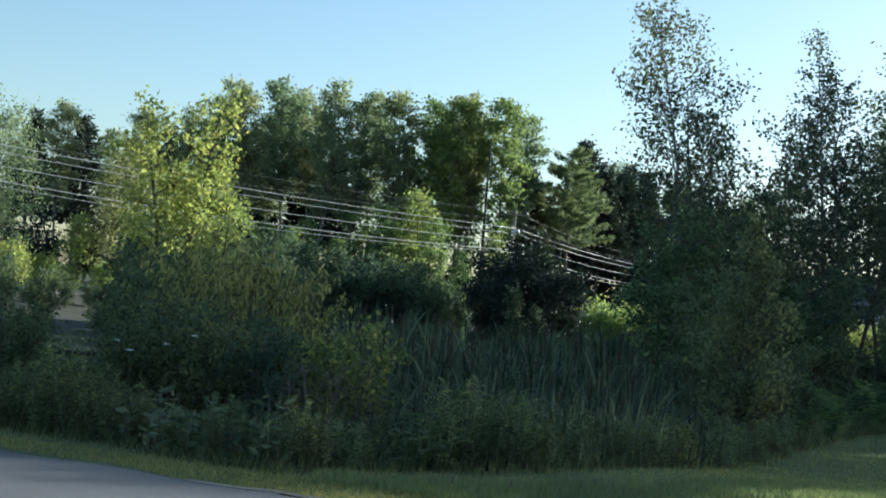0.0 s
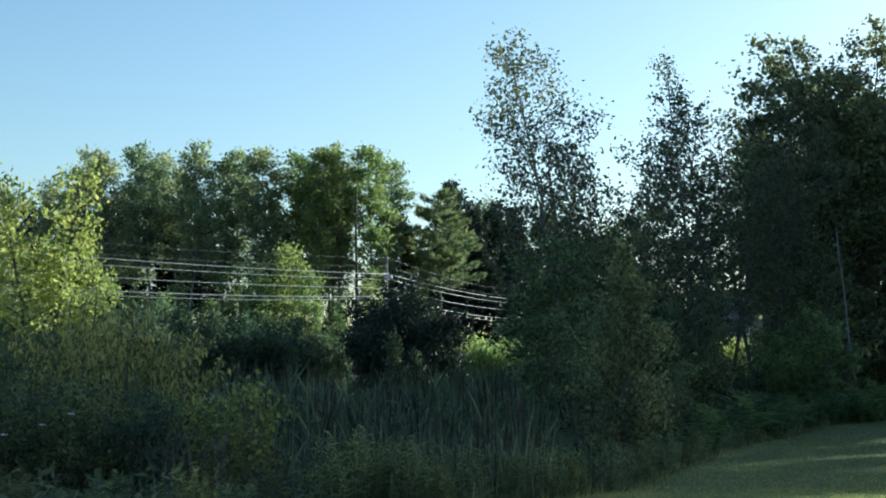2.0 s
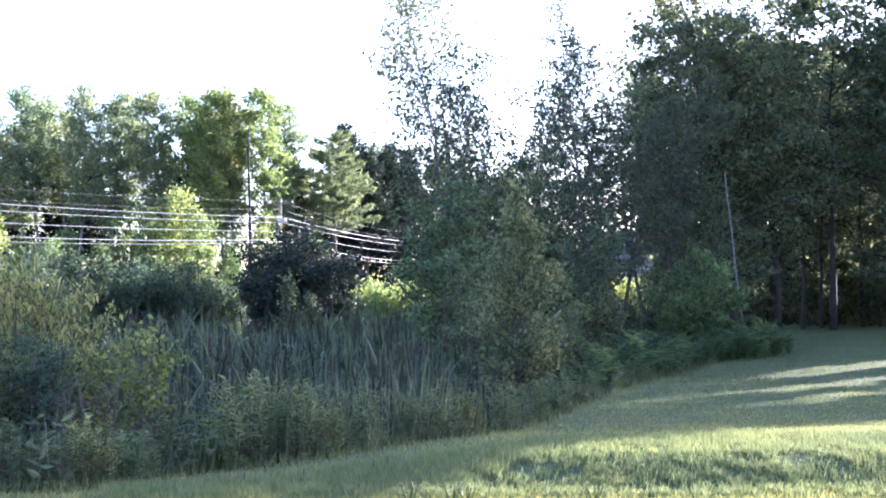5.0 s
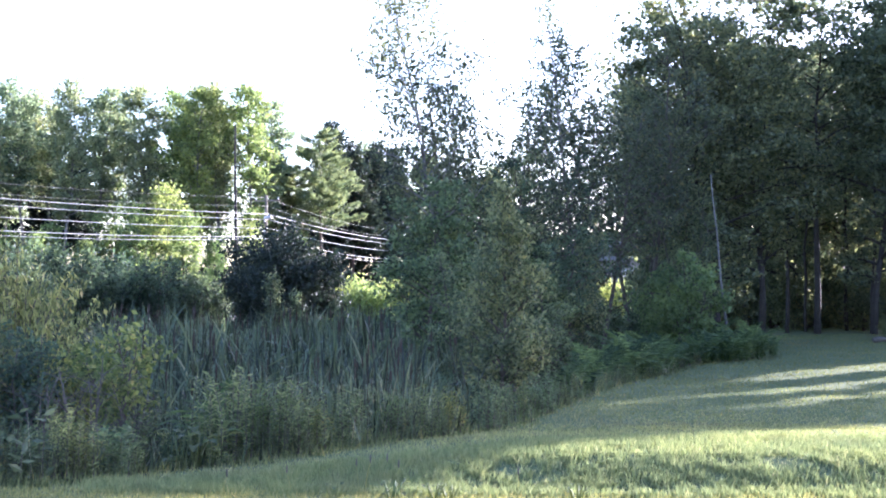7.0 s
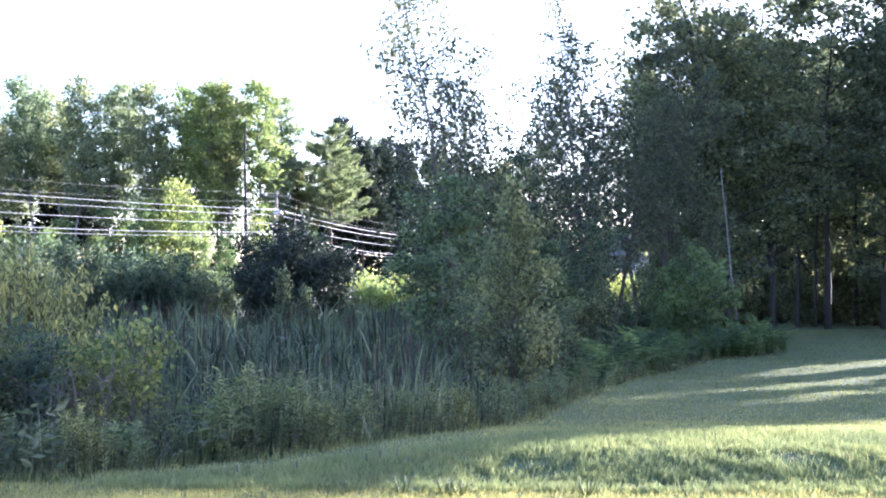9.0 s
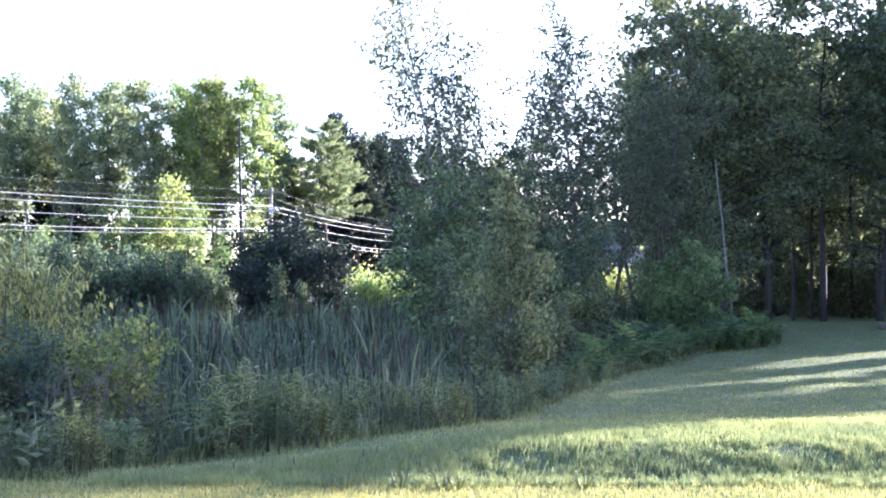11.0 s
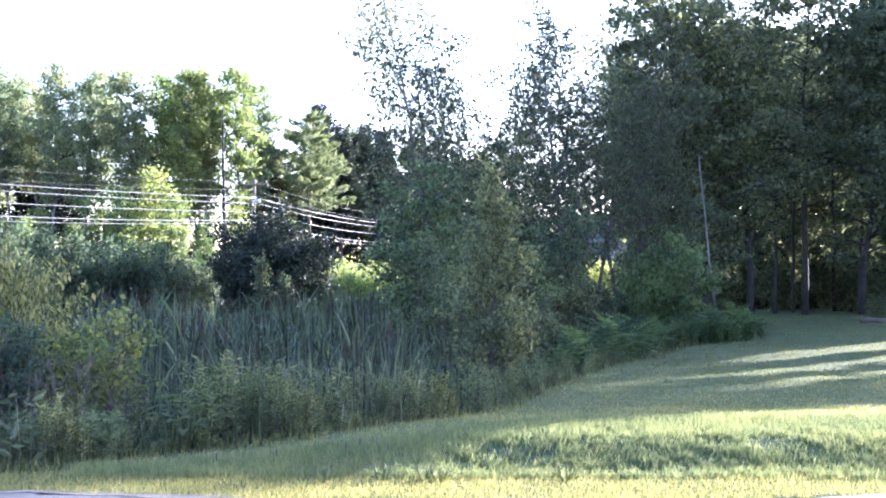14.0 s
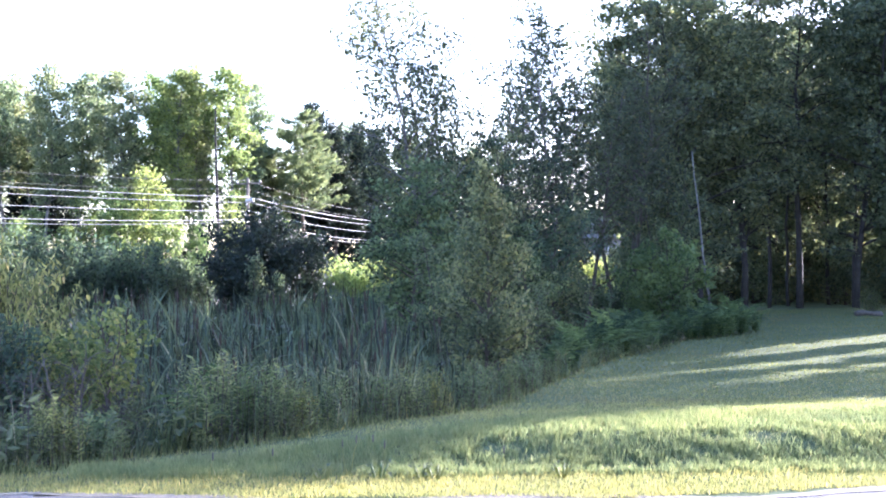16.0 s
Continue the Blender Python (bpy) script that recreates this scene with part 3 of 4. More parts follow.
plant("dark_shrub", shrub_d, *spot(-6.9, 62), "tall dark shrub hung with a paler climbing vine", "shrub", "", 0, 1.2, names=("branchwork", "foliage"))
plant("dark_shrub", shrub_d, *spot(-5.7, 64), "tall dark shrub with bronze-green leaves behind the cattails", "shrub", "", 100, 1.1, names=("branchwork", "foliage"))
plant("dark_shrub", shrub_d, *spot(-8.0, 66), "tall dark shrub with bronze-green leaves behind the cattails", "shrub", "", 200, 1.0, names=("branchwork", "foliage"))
for b, y, s, t in [(-4.6, 92, 1.2, 0), (-3.9, 94, 1.3, 50), (-3.1, 92, 1.2, 130), (-2.3, 95, 1.35, 220), (-1.5, 93, 1.2, 20), (-5.4, 95, 1.1, 300), (7.2, 99, 0.9, 0), (6.9, 102, 1.0, 70), (7.5, 103, 0.9, 150), (-26.6, 76, 0.8, 0), (-25.5, 78, 0.6, 60), (-24.2, 77, 0.7, 180), (-28.0, 68, 0.9, 10), (-29.3, 66, 1.1, 100)]:
    plant("sunlit_shrub", shrub_l, *spot(b, y), "low yellow-green shrub in sun beside the far road", "shrub", "sunlit shrubs", t, s, names=("branchwork", "foliage"))
vine = tree_meshes("vine", 86, 3.0, 0.02, [(0.0, 0.35), (0.5, 0.3), (1.0, 0.12)], 40, 1500, 0.13, M_BARK, L_ALDER, 0.02, rise=0.5, clump=0.6, slim=0.8, puff=0.9)
for b, y, s, t in [(-7.2, 58.4, 1.1, 0), (-6.3, 59.0, 0.85, 90), (-6.75, 58.3, 0.62, 180)]:
    plant("climbing_vine", vine, *spot(b, y), "pale green vine climbing the dark shrub", "vine", "vines", t, s, names=("stem", "foliage"))

# ---- trees at the left ----
yel = tree_meshes("yel", 91, 6.9, 0.2, [(0.15, 0.8), (0.45, 1.35), (0.75, 1.0), (1.0, 0.35)], 40, 5600, 0.13, M_BARK, L_LIME, 0.09, rise=0.75, clump=0.24, twigs=5, slim=0.6, stems=2)
plant("yellow_green_tree", yel, *spot(-21.6, 36), "yellow-green poplar with its top in the sun", "tree", "", 0, 1.12)
plant("yellow_green_tree", yel, *spot(-19.7, 38), "yellow-green poplar with its top in the sun", "tree", "", 110, 0.8)
weep = tree_meshes("weep", 92, 14.5, 0.15, [(0.1, 2.0), (0.45, 3.4), (0.75, 2.8), (1.0, 0.8)], 46, 15000, 0.24, M_BARK, L_HAZEFAR, 0.2, rise=0.5, clump=0.45, twigs=5, slim=0.5, droop=0.8)
plant("willow_tree", weep, *spot(-28.7, 76), "large light green willow beyond the far road", "tree", "willows", 0, 0.86)
plant("willow_tree", weep, *spot(-31.8, 74), "large light green willow beyond the far road", "tree", "willows", 90, 0.9)
grey = tree_meshes("grey", 93, 12.0, 0.12, [(0.1, 1.2), (0.45, 1.9), (0.75, 1.3), (1.0, 0.3)], 46, 6000, 0.2, M_BARK, L_WILLOW, 0.14, rise=0.7, clump=0.45, twigs=4, slim=0.5)
plant("grey_green_tree", grey, *spot(-24.2, 79), "grey-green feathery tree beyond the far road", "tree", "", 0, 0.88)
plant("grey_green_tree", grey, *spot(-22.8, 81), "grey-green feathery tree beyond the far road", "tree", "", 100, 0.76)
sap = tree_meshes("sap", 94, 4.6, 0.38, [(0.3, 0.7), (0.6, 1.0), (1.0, 0.4)], 22, 1800, 0.17, M_PINEBARK, L_LIME, 0.06, rise=0.5, clump=0.5, slim=0.7)
plant("sapling", sap, *spot(-25.3, 78), "slim sapling with a bare stem beside the far road", "tree", "", 0, 1.0)

# ---- trees in the middle, at the end of the lawn's edge ----
poplar = tree_meshes("poplar", 101, 4.1, 0.1, [(0.08, 0.55), (0.25, 0.8), (0.5, 0.66), (0.72, 0.4), (0.9, 0.2), (1.0, 0.08)], 70, 7500, 0.085, M_BARK, L_ALDER, 0.035, lean=(0.01, 0), rise=1.0, clump=0.22, twigs=6, slim=0.55, droop=0.7, wander=0.008, inner=0.2, puff=0.7)
plant("young_poplar", poplar, *spot(2.35, 21.6), "young grey-green poplar at the lawn's edge", "tree", "", 0, 1.0)
birch = tree_meshes("birch", 102, 9.6, 0.3, [(0.25, 1.5), (0.5, 1.6), (0.8, 1.35), (1.0, 0.5)], 50, 6200, 0.1, M_GREYBARK, L_BIRCH, 0.075, lean=(-0.2, 0), rise=0.9, clump=0.3, twigs=5, slim=0.62, wander=0.015, inner=0.3)
plant("birch_tree", birch, *spot(1.0, 31), "tall thin birch with sparse leaves standing in the marsh", "birch tree", "birches", 0, 1.0)
aspen = tree_meshes("aspen", 103, 10.6, 0.2, [(0.15, 1.5), (0.45, 1.5), (0.75, 0.9), (1.0, 0.35)], 46, 4600, 0.105, M_GREYBARK, L_BIRCH, 0.08, lean=(-0.035, 0), rise=0.9, clump=0.35, twigs=5, slim=0.62, wander=0.012, inner=0.3)
plant("aspen_tree", aspen, *spot(5.25, 38), "slender aspen with a narrow open crown", "tree", "aspens", 0, 1.0)
midtree = tree_meshes("midtree", 104, 5.6, 0.1, [(0.05, 0.9), (0.4, 1.25), (0.75, 1.0), (1.0, 0.35)], 54, 7500, 0.1, M_BARK, L_SHRUB, 0.06, rise=0.75, clump=0.29, twigs=5, slim=0.62, stems=3, inner=0.2, puff=0.7)
midtree_b = tree_meshes("midtree", 105, 6.6, 0.14, [(0.05, 0.9), (0.4, 1.35), (0.75, 1.0), (1.0, 0.35)], 54, 7000, 0.105, M_BARK, L_ALDER, 0.06, rise=0.75, clump=0.29, twigs=5, slim=0.62, stems=3, inner=0.2, puff=0.7)
midtree_c = tree_meshes("midtree", 108, 5.6, 0.12, [(0.05, 0.9), (0.4, 1.3), (0.75, 1.1), (1.0, 0.4)], 50, 5200, 0.12, M_BARK, L_FERN, 0.06, rise=0.6, clump=0.24, twigs=6, slim=0.7, inner=0.4, flat=0.6, level=0.3, puff=0.7)
for b, y, s, t in [(-1.0, 28.5, 0.86, 0), (4.3, 30, 0.62, 90), (0.4, 30, 0.7, 200)]:
    plant("alder_tree", midtree_c, *spot(b, y), "bright green broad-leaved young tree at the marsh edge", "tree", "alders", t, s)
for i, (b, y, s, t) in enumerate([(-0.2, 33, 1.0, 70), (1.1, 31, 0.95, 120), (3.6, 31, 0.98, 200), (4.9, 33, 0.7, 20), (5.4, 36, 0.65, 100), (2.4, 35, 0.95, 260), (5.2, 42, 0.7, 300), (0.6, 26, 0.55, 30), (3.3, 25, 0.55, 130), (9.7, 41, 0.85, 20), (9.2, 46, 1.0, 190)]):
    plant("alder_tree", (midtree, midtree_b)[i % 2], *spot(b, y), "bushy many-stemmed alder in the shade of the wood", "tree", "alders", t, s)

speckle = tree_meshes("speckle", 106, 8.4, 0.16, [(0.1, 1.2), (0.4, 1.7), (0.75, 1.3), (1.0, 0.4)], 60, 4600, 0.11, M_BARK, L_BIRCH, 0.07, rise=0.7, clump=0.3, twigs=6, slim=0.6, stems=2, inner=0.2, puff=0.7)
for b, y, s, t in [(3.3, 34.5, 0.72, 0), (4.4, 36.5, 0.86, 70), (5.6, 38.5, 1.06, 140), (1.5, 35, 1.06, 30), (0.4, 33, 0.9, 260), (2.3, 34, 0.95, 170), (-0.4, 34.5, 0.66, 100)]:
    plant("alder_tree", speckle, *spot(b, y), "small-leaved alder with sky showing through its crown", "tree", "alders", t, s)

speckle_high = tree_meshes("speckle", 107, 8.6, 0.36, [(0.3, 1.1), (0.5, 1.6), (0.75, 1.4), (1.0, 0.4)], 60, 4400, 0.11, M_BARK, L_BIRCH, 0.07, rise=0.8, clump=0.3, twigs=6, slim=0.6, stems=2, inner=0.2, puff=0.7)
for b, y, s, t in [(6.2, 40, 1.14, 210), (8.3, 42, 1.2, 280), (8.0, 46.5, 1.3, 20), (9.2, 46, 1.25, 330)]:
    plant("alder_tree", speckle_high, *spot(b, y), "small-leaved alder with sky showing through its crown", "tree", "alders", t, s)

# ---- wood on the rise ----
WOOD_LABEL = "tall dark maple at the edge of the wood"
wood_kinds = [tree_meshes("maple", 111 + i, 14.5 + i, (0.32, 0.14, 0.14)[i], [(0.12, 2.2), (0.4, 3.4), (0.7, 3.0), (0.9, 2.0), (1.0, 1.0)], 44, 11000, 0.2, M_DARKBARK, L_WOOD, 0.16,
                          rise=0.5, clump=0.2, twigs=9, slim=0.78, droop=0.3, inner=0.55, flat=0.5, level=0.35, puff=1.0) for i in range(3)]
for b, y, k, s, t in [(10.0, 46, 0, 0.81, 0), (11.3, 45, 1, 0.79, 40), (13.0, 47, 2, 0.77, 90), (15.2, 49, 0, 0.87, 150), (17.4, 48, 1, 0.80, 210), (10.4, 55, 2, 0.78, 10), (12.4, 55, 0, 0.8, 250), (14.5, 57, 1, 0.74, 60),
                      (16.6, 57, 2, 0.66, 120), (18.9, 56, 0, 0.86, 300), (11.7, 64, 1, 0.82, 140), (13.9, 65, 2, 0.8, 0), (16.0, 66, 0, 0.88, 45), (18.2, 65, 1, 0.86, 170)]:
    plant("maple_tree", wood_kinds[k], *spot(b, y), WOOD_LABEL, "tree", "wood trees", t, s)
# added trees whose crowns are shaped for the shadows they throw
slim_screen_kinds = [tree_meshes("maple", 118 + i, 12.0, 0.13, [(0.1, 1.05), (0.45, 1.2), (0.56, 1.9), (0.8, 1.85), (0.95, 1.0), (1.0, 0.4)], 50, 12000, 0.2, M_DARKBARK, L_WOOD, 0.13,
                          rise=0.35, clump=0.3, twigs=6, slim=0.72, droop=0.5, inner=0.15, puff=0.3) for i in range(2)]
narrow_shade_kinds = [tree_meshes("maple", 218 + i, 12.0, 0.1, [(0.1, 0.4), (0.6, 0.42), (0.7, 0.6), (0.77, 1.25), (0.88, 1.5), (0.95, 1.1), (1.0, 0.5)], 80, 13000, 0.15, M_DARKBARK, L_WOOD, 0.13,
                            rise=0.6, clump=0.2, twigs=6, slim=0.75, droop=0.5, wander=0.006, inner=0.1, puff=0.3) for i in range(2)]
# two rows of slender trees added unseen for lawn shade: offset beside the sun's line, height
c46, s46 = math.cos(radians(SUN_AZ)), math.sin(radians(SUN_AZ))
for i, (p, tall, kinds) in enumerate([(-10.0, 11.4, narrow_shade_kinds), (-10.9, 12.1, narrow_shade_kinds), (-12.3, 13.2, narrow_shade_kinds), (-14.2, 13.2, narrow_shade_kinds), (-16.2, 13.4, narrow_shade_kinds), (-17.2, 14.0, slim_screen_kinds),
                                      (-18.5, 14.2, slim_screen_kinds), (-19.8, 14.4, slim_screen_kinds), (-21.2, 14.4, slim_screen_kinds), (-22.6, 14.2, slim_screen_kinds), (-24.2, 13.5, slim_screen_kinds)]):
    for along, more in ((47.3, 0.0), (53.8, 0.9)):
        plant("maple_tree", kinds[i % 2], p * c46 + along * s46, along * c46 - p * s46, WOOD_LABEL, "tree", "wood trees", i * 73, (tall + more) / 12.0)
# more trees added behind and beside the wood to block sun and bright gaps
for i, (x, y, tall) in enumerate([(19.9, 56.9, 14.5), (37.5, 40.0, 7.0), (41.0, 36.0, 6.5), (44.0, 31.0, 6.5),
                                  (12.5, 84.0, 15.0), (16.0, 80.0, 15.8), (19.5, 76.0, 15.4), (23.0, 72.5, 15.2), (26.5, 69.0, 14.5), (18.3, 70.0, 11.5), (19.9, 70.5, 11.5), (21.6, 71.0, 11.5), (16.9, 69.5, 11.0)]):
    plant("maple_tree", slim_screen_kinds[i % 2], x, y, WOOD_LABEL, "tree", "wood trees", i * 73, tall / 12.0)
under = tree_meshes("under", 116, 3.4, 0.04, [(0.0, 1.4), (0.4, 1.9), (0.8, 1.3), (1.0, 0.5)], 36, 2700, 0.23, M_BARK, L_WOOD, 0.05, rise=0.6, clump=0.34, stems=4, slim=0.7, inner=0.15)
# the shrubs 75 to 77 m away are added to stop bright gaps
for i, (b, y, s) in enumerate([(9.0, 62, 1.0), (10.4, 60, 0.9), (12.0, 61, 1.0), (13.4, 60, 0.95), (14.8, 61, 1.0), (16.2, 60, 0.95), (17.6, 61, 1.0), (19.0, 60, 1.1), (20.5, 62, 1.1), (11.2, 68, 1.3), (12.7, 69, 1.3), (14.0, 68, 1.3),
                               (15.5, 69, 1.3), (17.0, 68, 1.3), (18.6, 69, 1.3), (20.2, 70, 1.3), (9.8, 70, 1.2), (22.5, 64, 1.2), (19.4, 54, 0.8), (10.0, 52, 0.7), (21.5, 54, 0.9), (23.5, 50, 0.8), (26.5, 50, 0.9), (20.4, 53.5, 0.8), (20.6, 49, 0.8), (23.6, 48, 0.85), (26.8, 45.5, 0.85), (11.6, 53, 0.6), (11.0, 76, 1.2), (12.4, 77, 1.2), (13.7, 75, 1.2), (15.1, 77, 1.2), (16.4, 75, 1.2), (17.8, 77, 1.2), (14.3, 55, 0.7), (17.0, 55, 0.7), (18.6, 52, 0.6)]):
    plant("understory_shrub", under, *spot(b, y), "dark leafy undergrowth inside the wood", "shrub", "undergrowth", i * 50, s, names=("branchwork", "foliage"))


def bare_stem(seed, tall, r, mat, bend=1.0):
    rng = np.random.default_rng(seed)
    tt = np.linspace(0, 1, 8)
    s = Soup()
    s.add(*tube(np.stack([np.cumsum(rng.normal(size=8)) * 0.09 * bend, np.cumsum(rng.normal(size=8)) * 0.06 * bend, tall * tt - 0.1], 1), r * (1 - 0.6 * tt), 8))
    return s.mesh("tree_trunk", mat)


stems = [bare_stem(124, 5.4, 0.045, M_GREYBARK, 0.2), bare_stem(122, 7.0, 0.08, M_DARKBARK), bare_stem(123, 7.5, 0.07, M_DARKBARK)]
for i, (b, y, k) in enumerate([(11.75, 40.3, 0), (10.6, 48, 1), (13.0, 52, 2), (13.9, 50, 1), (14.8, 53, 2), (16.5, 55, 1), (17.3, 51, 2), (12.1, 58, 2)]):
    ob = new("tree_trunk", stems[k])
    x, y = spot(b, y)
    ob.matrix_basis = pose(x, y, h1(x, y), 0, -6.0 if i == 0 else 0, i * 70)
    tagged(ob, ("pale slender birch trunk at the wood's edge", "dark slender trunk inside the wood", "dark crooked trunk inside the wood")[k], "tree trunk", "wood trunks")
fernshrub = tree_meshes("bush", 125, 3.3, 0.08, [(0.0, 0.9), (0.4, 1.3), (0.8, 0.9), (1.0, 0.4)], 36, 3800, 0.14, M_BARK, L_BUSH, 0.04, rise=0.7, clump=0.31, stems=3, slim=0.7, inner=0.25, puff=0.8)
plant("maple_bush", fernshrub, *spot(10.0, 36), "bright green leafy bush before the dark wood", "shrub", "", 0, 0.9, names=("branchwork", "foliage"))
plant("maple_bush", fernshrub, *spot(8.9, 39), "bright green leafy bush before the dark wood", "shrub", "", 130, 0.75, names=("branchwork", "foliage"))

# ---- cattails ----
def blade_path(rng, tall, lean, az, n=5):
    u = np.linspace(0, 1, n)
    r = lean * tall * u ** 2.2
    return np.stack([np.cos(az) * r, np.sin(az) * r, tall * u * (1 - 0.25 * lean * u ** 3)], 1)


def blade_strip(path, width, face):
    """A long flat leaf along a path."""
    side = np.array([-math.sin(face), math.cos(face), 0.0])
    n = len(path)
    w = width * np.concatenate([np.linspace(0.8, 1, n - 1), [0.05]])
    v = np.concatenate([path - side * w[:, None] / 2, path + side * w[:, None] / 2])
    return v, [[i, i + 1, n + i + 1, n + i] for i in range(n - 1)]


def cattail_leaves(seed, count=34):
    rng = np.random.default_rng(seed)
    leaves = Soup()
    for i in range(count):
        az, lean = rng.uniform(0, 6.283), abs(rng.normal()) * 0.2 + 0.03
        if rng.uniform() < 0.22:
            lean += rng.uniform(0.3, 0.7)
        tall = rng.uniform(1.05, 1.85)
        p = blade_path(rng, tall, lean, az, 7)
        if rng.uniform() < 0.6:
            k = rng.uniform(0.15, 0.4)
            p[5:] = p[4] + np.outer([0.6, 1.0], [math.cos(az) * k, math.sin(az) * k, 0]) + np.array([[0, 0, 0.04], [0, 0, rng.uniform(-0.45, -0.08)]])
        p += np.append(rng.normal(size=2) * 0.25, 0)
        leaves.add(*blade_strip(p, rng.uniform(0.017, 0.036), rng.uniform(0, 6.283)))
    return leaves.mesh("leaf_tuft", L_CATTAIL, False)


def cattail_head():
    s = Soup()
    s.add(*tube(np.array([[0, 0, 0], [0.01, 0, 1.5]]), [0.007, 0.005], 4))
    s.add(*tube(np.array([[0.01, 0, 1.5], [0.01, 0, 1.52], [0.012, 0, 1.66], [0.012, 0, 1.68]]), [0.006, 0.014, 0.014, 0.004], 6))
    s.add(*tube(np.array([[0.012, 0, 1.68], [0.014, 0, 1.84]]), [0.004, 0.002], 4))
    return s.mesh("seed_head", M_SEED)


cats = [cattail_leaves(131 + i, 30) for i in range(6)]
head = cattail_head()
rng = np.random.default_rng(77)
made = 0
while made < 298:
    y = 15.5 + 33 * rng.uniform() ** 1.5
    b = rng.uniform(-14.5, 1.5)
    x = y * math.tan(radians(b))
    if y < np.interp(x, EDGE_X, EDGE_Y) + 1.4 or (b > -1.5 and y < 20):
        continue
    root = plant("cattail_clump", (cats[made % 6],), x, y, "tall blue-green cattails with brown seed heads in the marsh", "cattails", "cattails", rng.uniform(0, 360), rng.uniform(0.72, 1.1) * (0.76 if y < 20 else 0.95 if y < 24 else 1.22), names=("leaf_tuft",))
    for k in range(int(rng.integers(0, 3))):
        part("seed_head", head, root).matrix_basis = Matrix.LocRotScale((*(rng.normal(size=2) * 0.22), 0), Euler((rng.normal() * 0.05, rng.normal() * 0.05, 0)), Vector((1, 1, rng.uniform(0.85, 1.1))))
    made += 1

# ---- shrubs and weeds along the near edge of the marsh ----
def willow_meshes(seed, tall, stems, leaves):
    """Long upright shoots, leafy all along."""
    rng = np.random.default_rng(seed)
    wood, cs, spread = Soup(), [], []
    for i in range(stems):
        az, lean = rng.uniform(0, 6.283), abs(rng.normal()) * 0.22 + 0.03
        t = tall * rng.uniform(0.5, 1.2)
        p = blade_path(rng, t, lean, az, 6)
        p[:, :2] += rng.normal(size=2) * 0.12
        wood.add(*tube(p, np.linspace(0.016, 0.003, 6), 4))
        c = leaves // stems
        q = 0.15 + 0.87 * rng.uniform(0, 1, c) ** 0.8
        u = np.linspace(0, 1, 6)
        c0 = np.stack([np.interp(q, u, p[:, m]) for m in range(3)], 1)
        cs.append(c0 + rng.normal(size=(c, 3)) * 0.05)
        spread.append(np.repeat(np.array([[0, 0, 1.1]]), c, 0))
    v, f = leaf_quads(rng, np.concatenate(cs), 0.125, 0.3, 0.0, np.concatenate(spread))
    return wood.mesh("stems", M_BARK), mesh_of("foliage", v, f, L_WILLOW)


NF = ("branchwork", "foliage")
willow = willow_meshes(141, 2.7, 62, 4800)
for b, y, s, t in [(-17.4, 17.5, 0.98, 0), (-18.9, 18.2, 0.95, 90), (-20.6, 19, 1.0, 180), (-16.2, 18.5, 0.85, 40)]:
    plant("willow_shrub", willow, *spot(b, y), "grey-green willow shrub with upright leafy shoots", "shrub", "willow shrubs", t, s, names=NF)
lime_bush = tree_meshes("limebush", 143, 2.0, 0.34, [(0.1, 0.3), (0.4, 0.46), (0.8, 0.42), (1.0, 0.2)], 30, 1500, 0.085, M_BARK, L_SAPLING, 0.02, rise=0.9, clump=0.4, stems=3, slim=0.6, puff=0.9)
plant("yellow_green_sapling", lime_bush, *spot(-13.6, 14.6), "yellow-green leafy sapling beside the cattails", "shrub", "", 0, 0.86, names=NF)
plant("yellow_green_sapling", lime_bush, *spot(-15.6, 15.2), "yellow-green leafy sapling beside the cattails", "shrub", "", 90, 0.85, names=NF)
dense = tree_meshes("dense", 144, 1.9, 0.06, [(0.0, 0.6), (0.4, 0.85), (0.8, 0.65), (1.0, 0.3)], 40, 4200, 0.075, M_BARK, L_WEED, 0.02, rise=0.7, clump=0.31, stems=5, slim=0.5, inner=0.15)
dense_d = tree_meshes("dense", 145, 2.0, 0.06, [(0.0, 0.6), (0.4, 0.9), (0.8, 0.7), (1.0, 0.3)], 40, 4200, 0.075, M_BARK, L_SHRUB, 0.02, rise=0.7, clump=0.31, stems=5, slim=0.55, inner=0.15)
for i, (b, y, s) in enumerate([(-17.0, 14.6, 0.8), (-18.8, 14.8, 0.85), (-20.7, 15.2, 0.9), (-22.6, 15.0, 0.75), (-25.0, 14.6, 0.42), (-27.4, 14.2, 0.7), (-29.5, 14.0, 0.8), (-21.5, 17.5, 1.1), (-23.0, 18.5, 0.75), (-15.2, 15.8, 0.75), (-19.5, 16.4, 1.0), (-26.0, 18, 0.4), (-28.5, 19, 0.7), (-30.5, 16, 0.9),
                               (-22.0, 22, 1.3), (-19.0, 23, 1.4), (-17.5, 26, 1.35), (-20.8, 27, 1.5), (-22.6, 29, 1.0), (-27.0, 25, 0.7), (-29.0, 27, 0.8)]):
    plant("shrub", (dense_d, dense)[i % 2], *spot(b, y), "leafy shrub in the shade along the marsh edge", "shrub", "edge shrubs", i * 67, s, names=NF)


bare = tree_meshes("bare", 146, 1.25, 0.1, [(0.0, 0.3), (0.5, 0.55), (1.0, 0.35)], 30, 40, 0.05, M_DEADWOOD, L_WEED, 0.014, rise=0.7, stems=5, twigs=5)
for b, y, s, t in [(-14.7, 13.9, 1.0, 0), (-16.4, 13.8, 0.85, 100), (-12.9, 14.3, 0.8, 220)]:
    plant("bare_bush", bare, *spot(b, y), "bare brown twiggy bush with few leaves", "shrub", "bare bushes", t, s, names=NF)


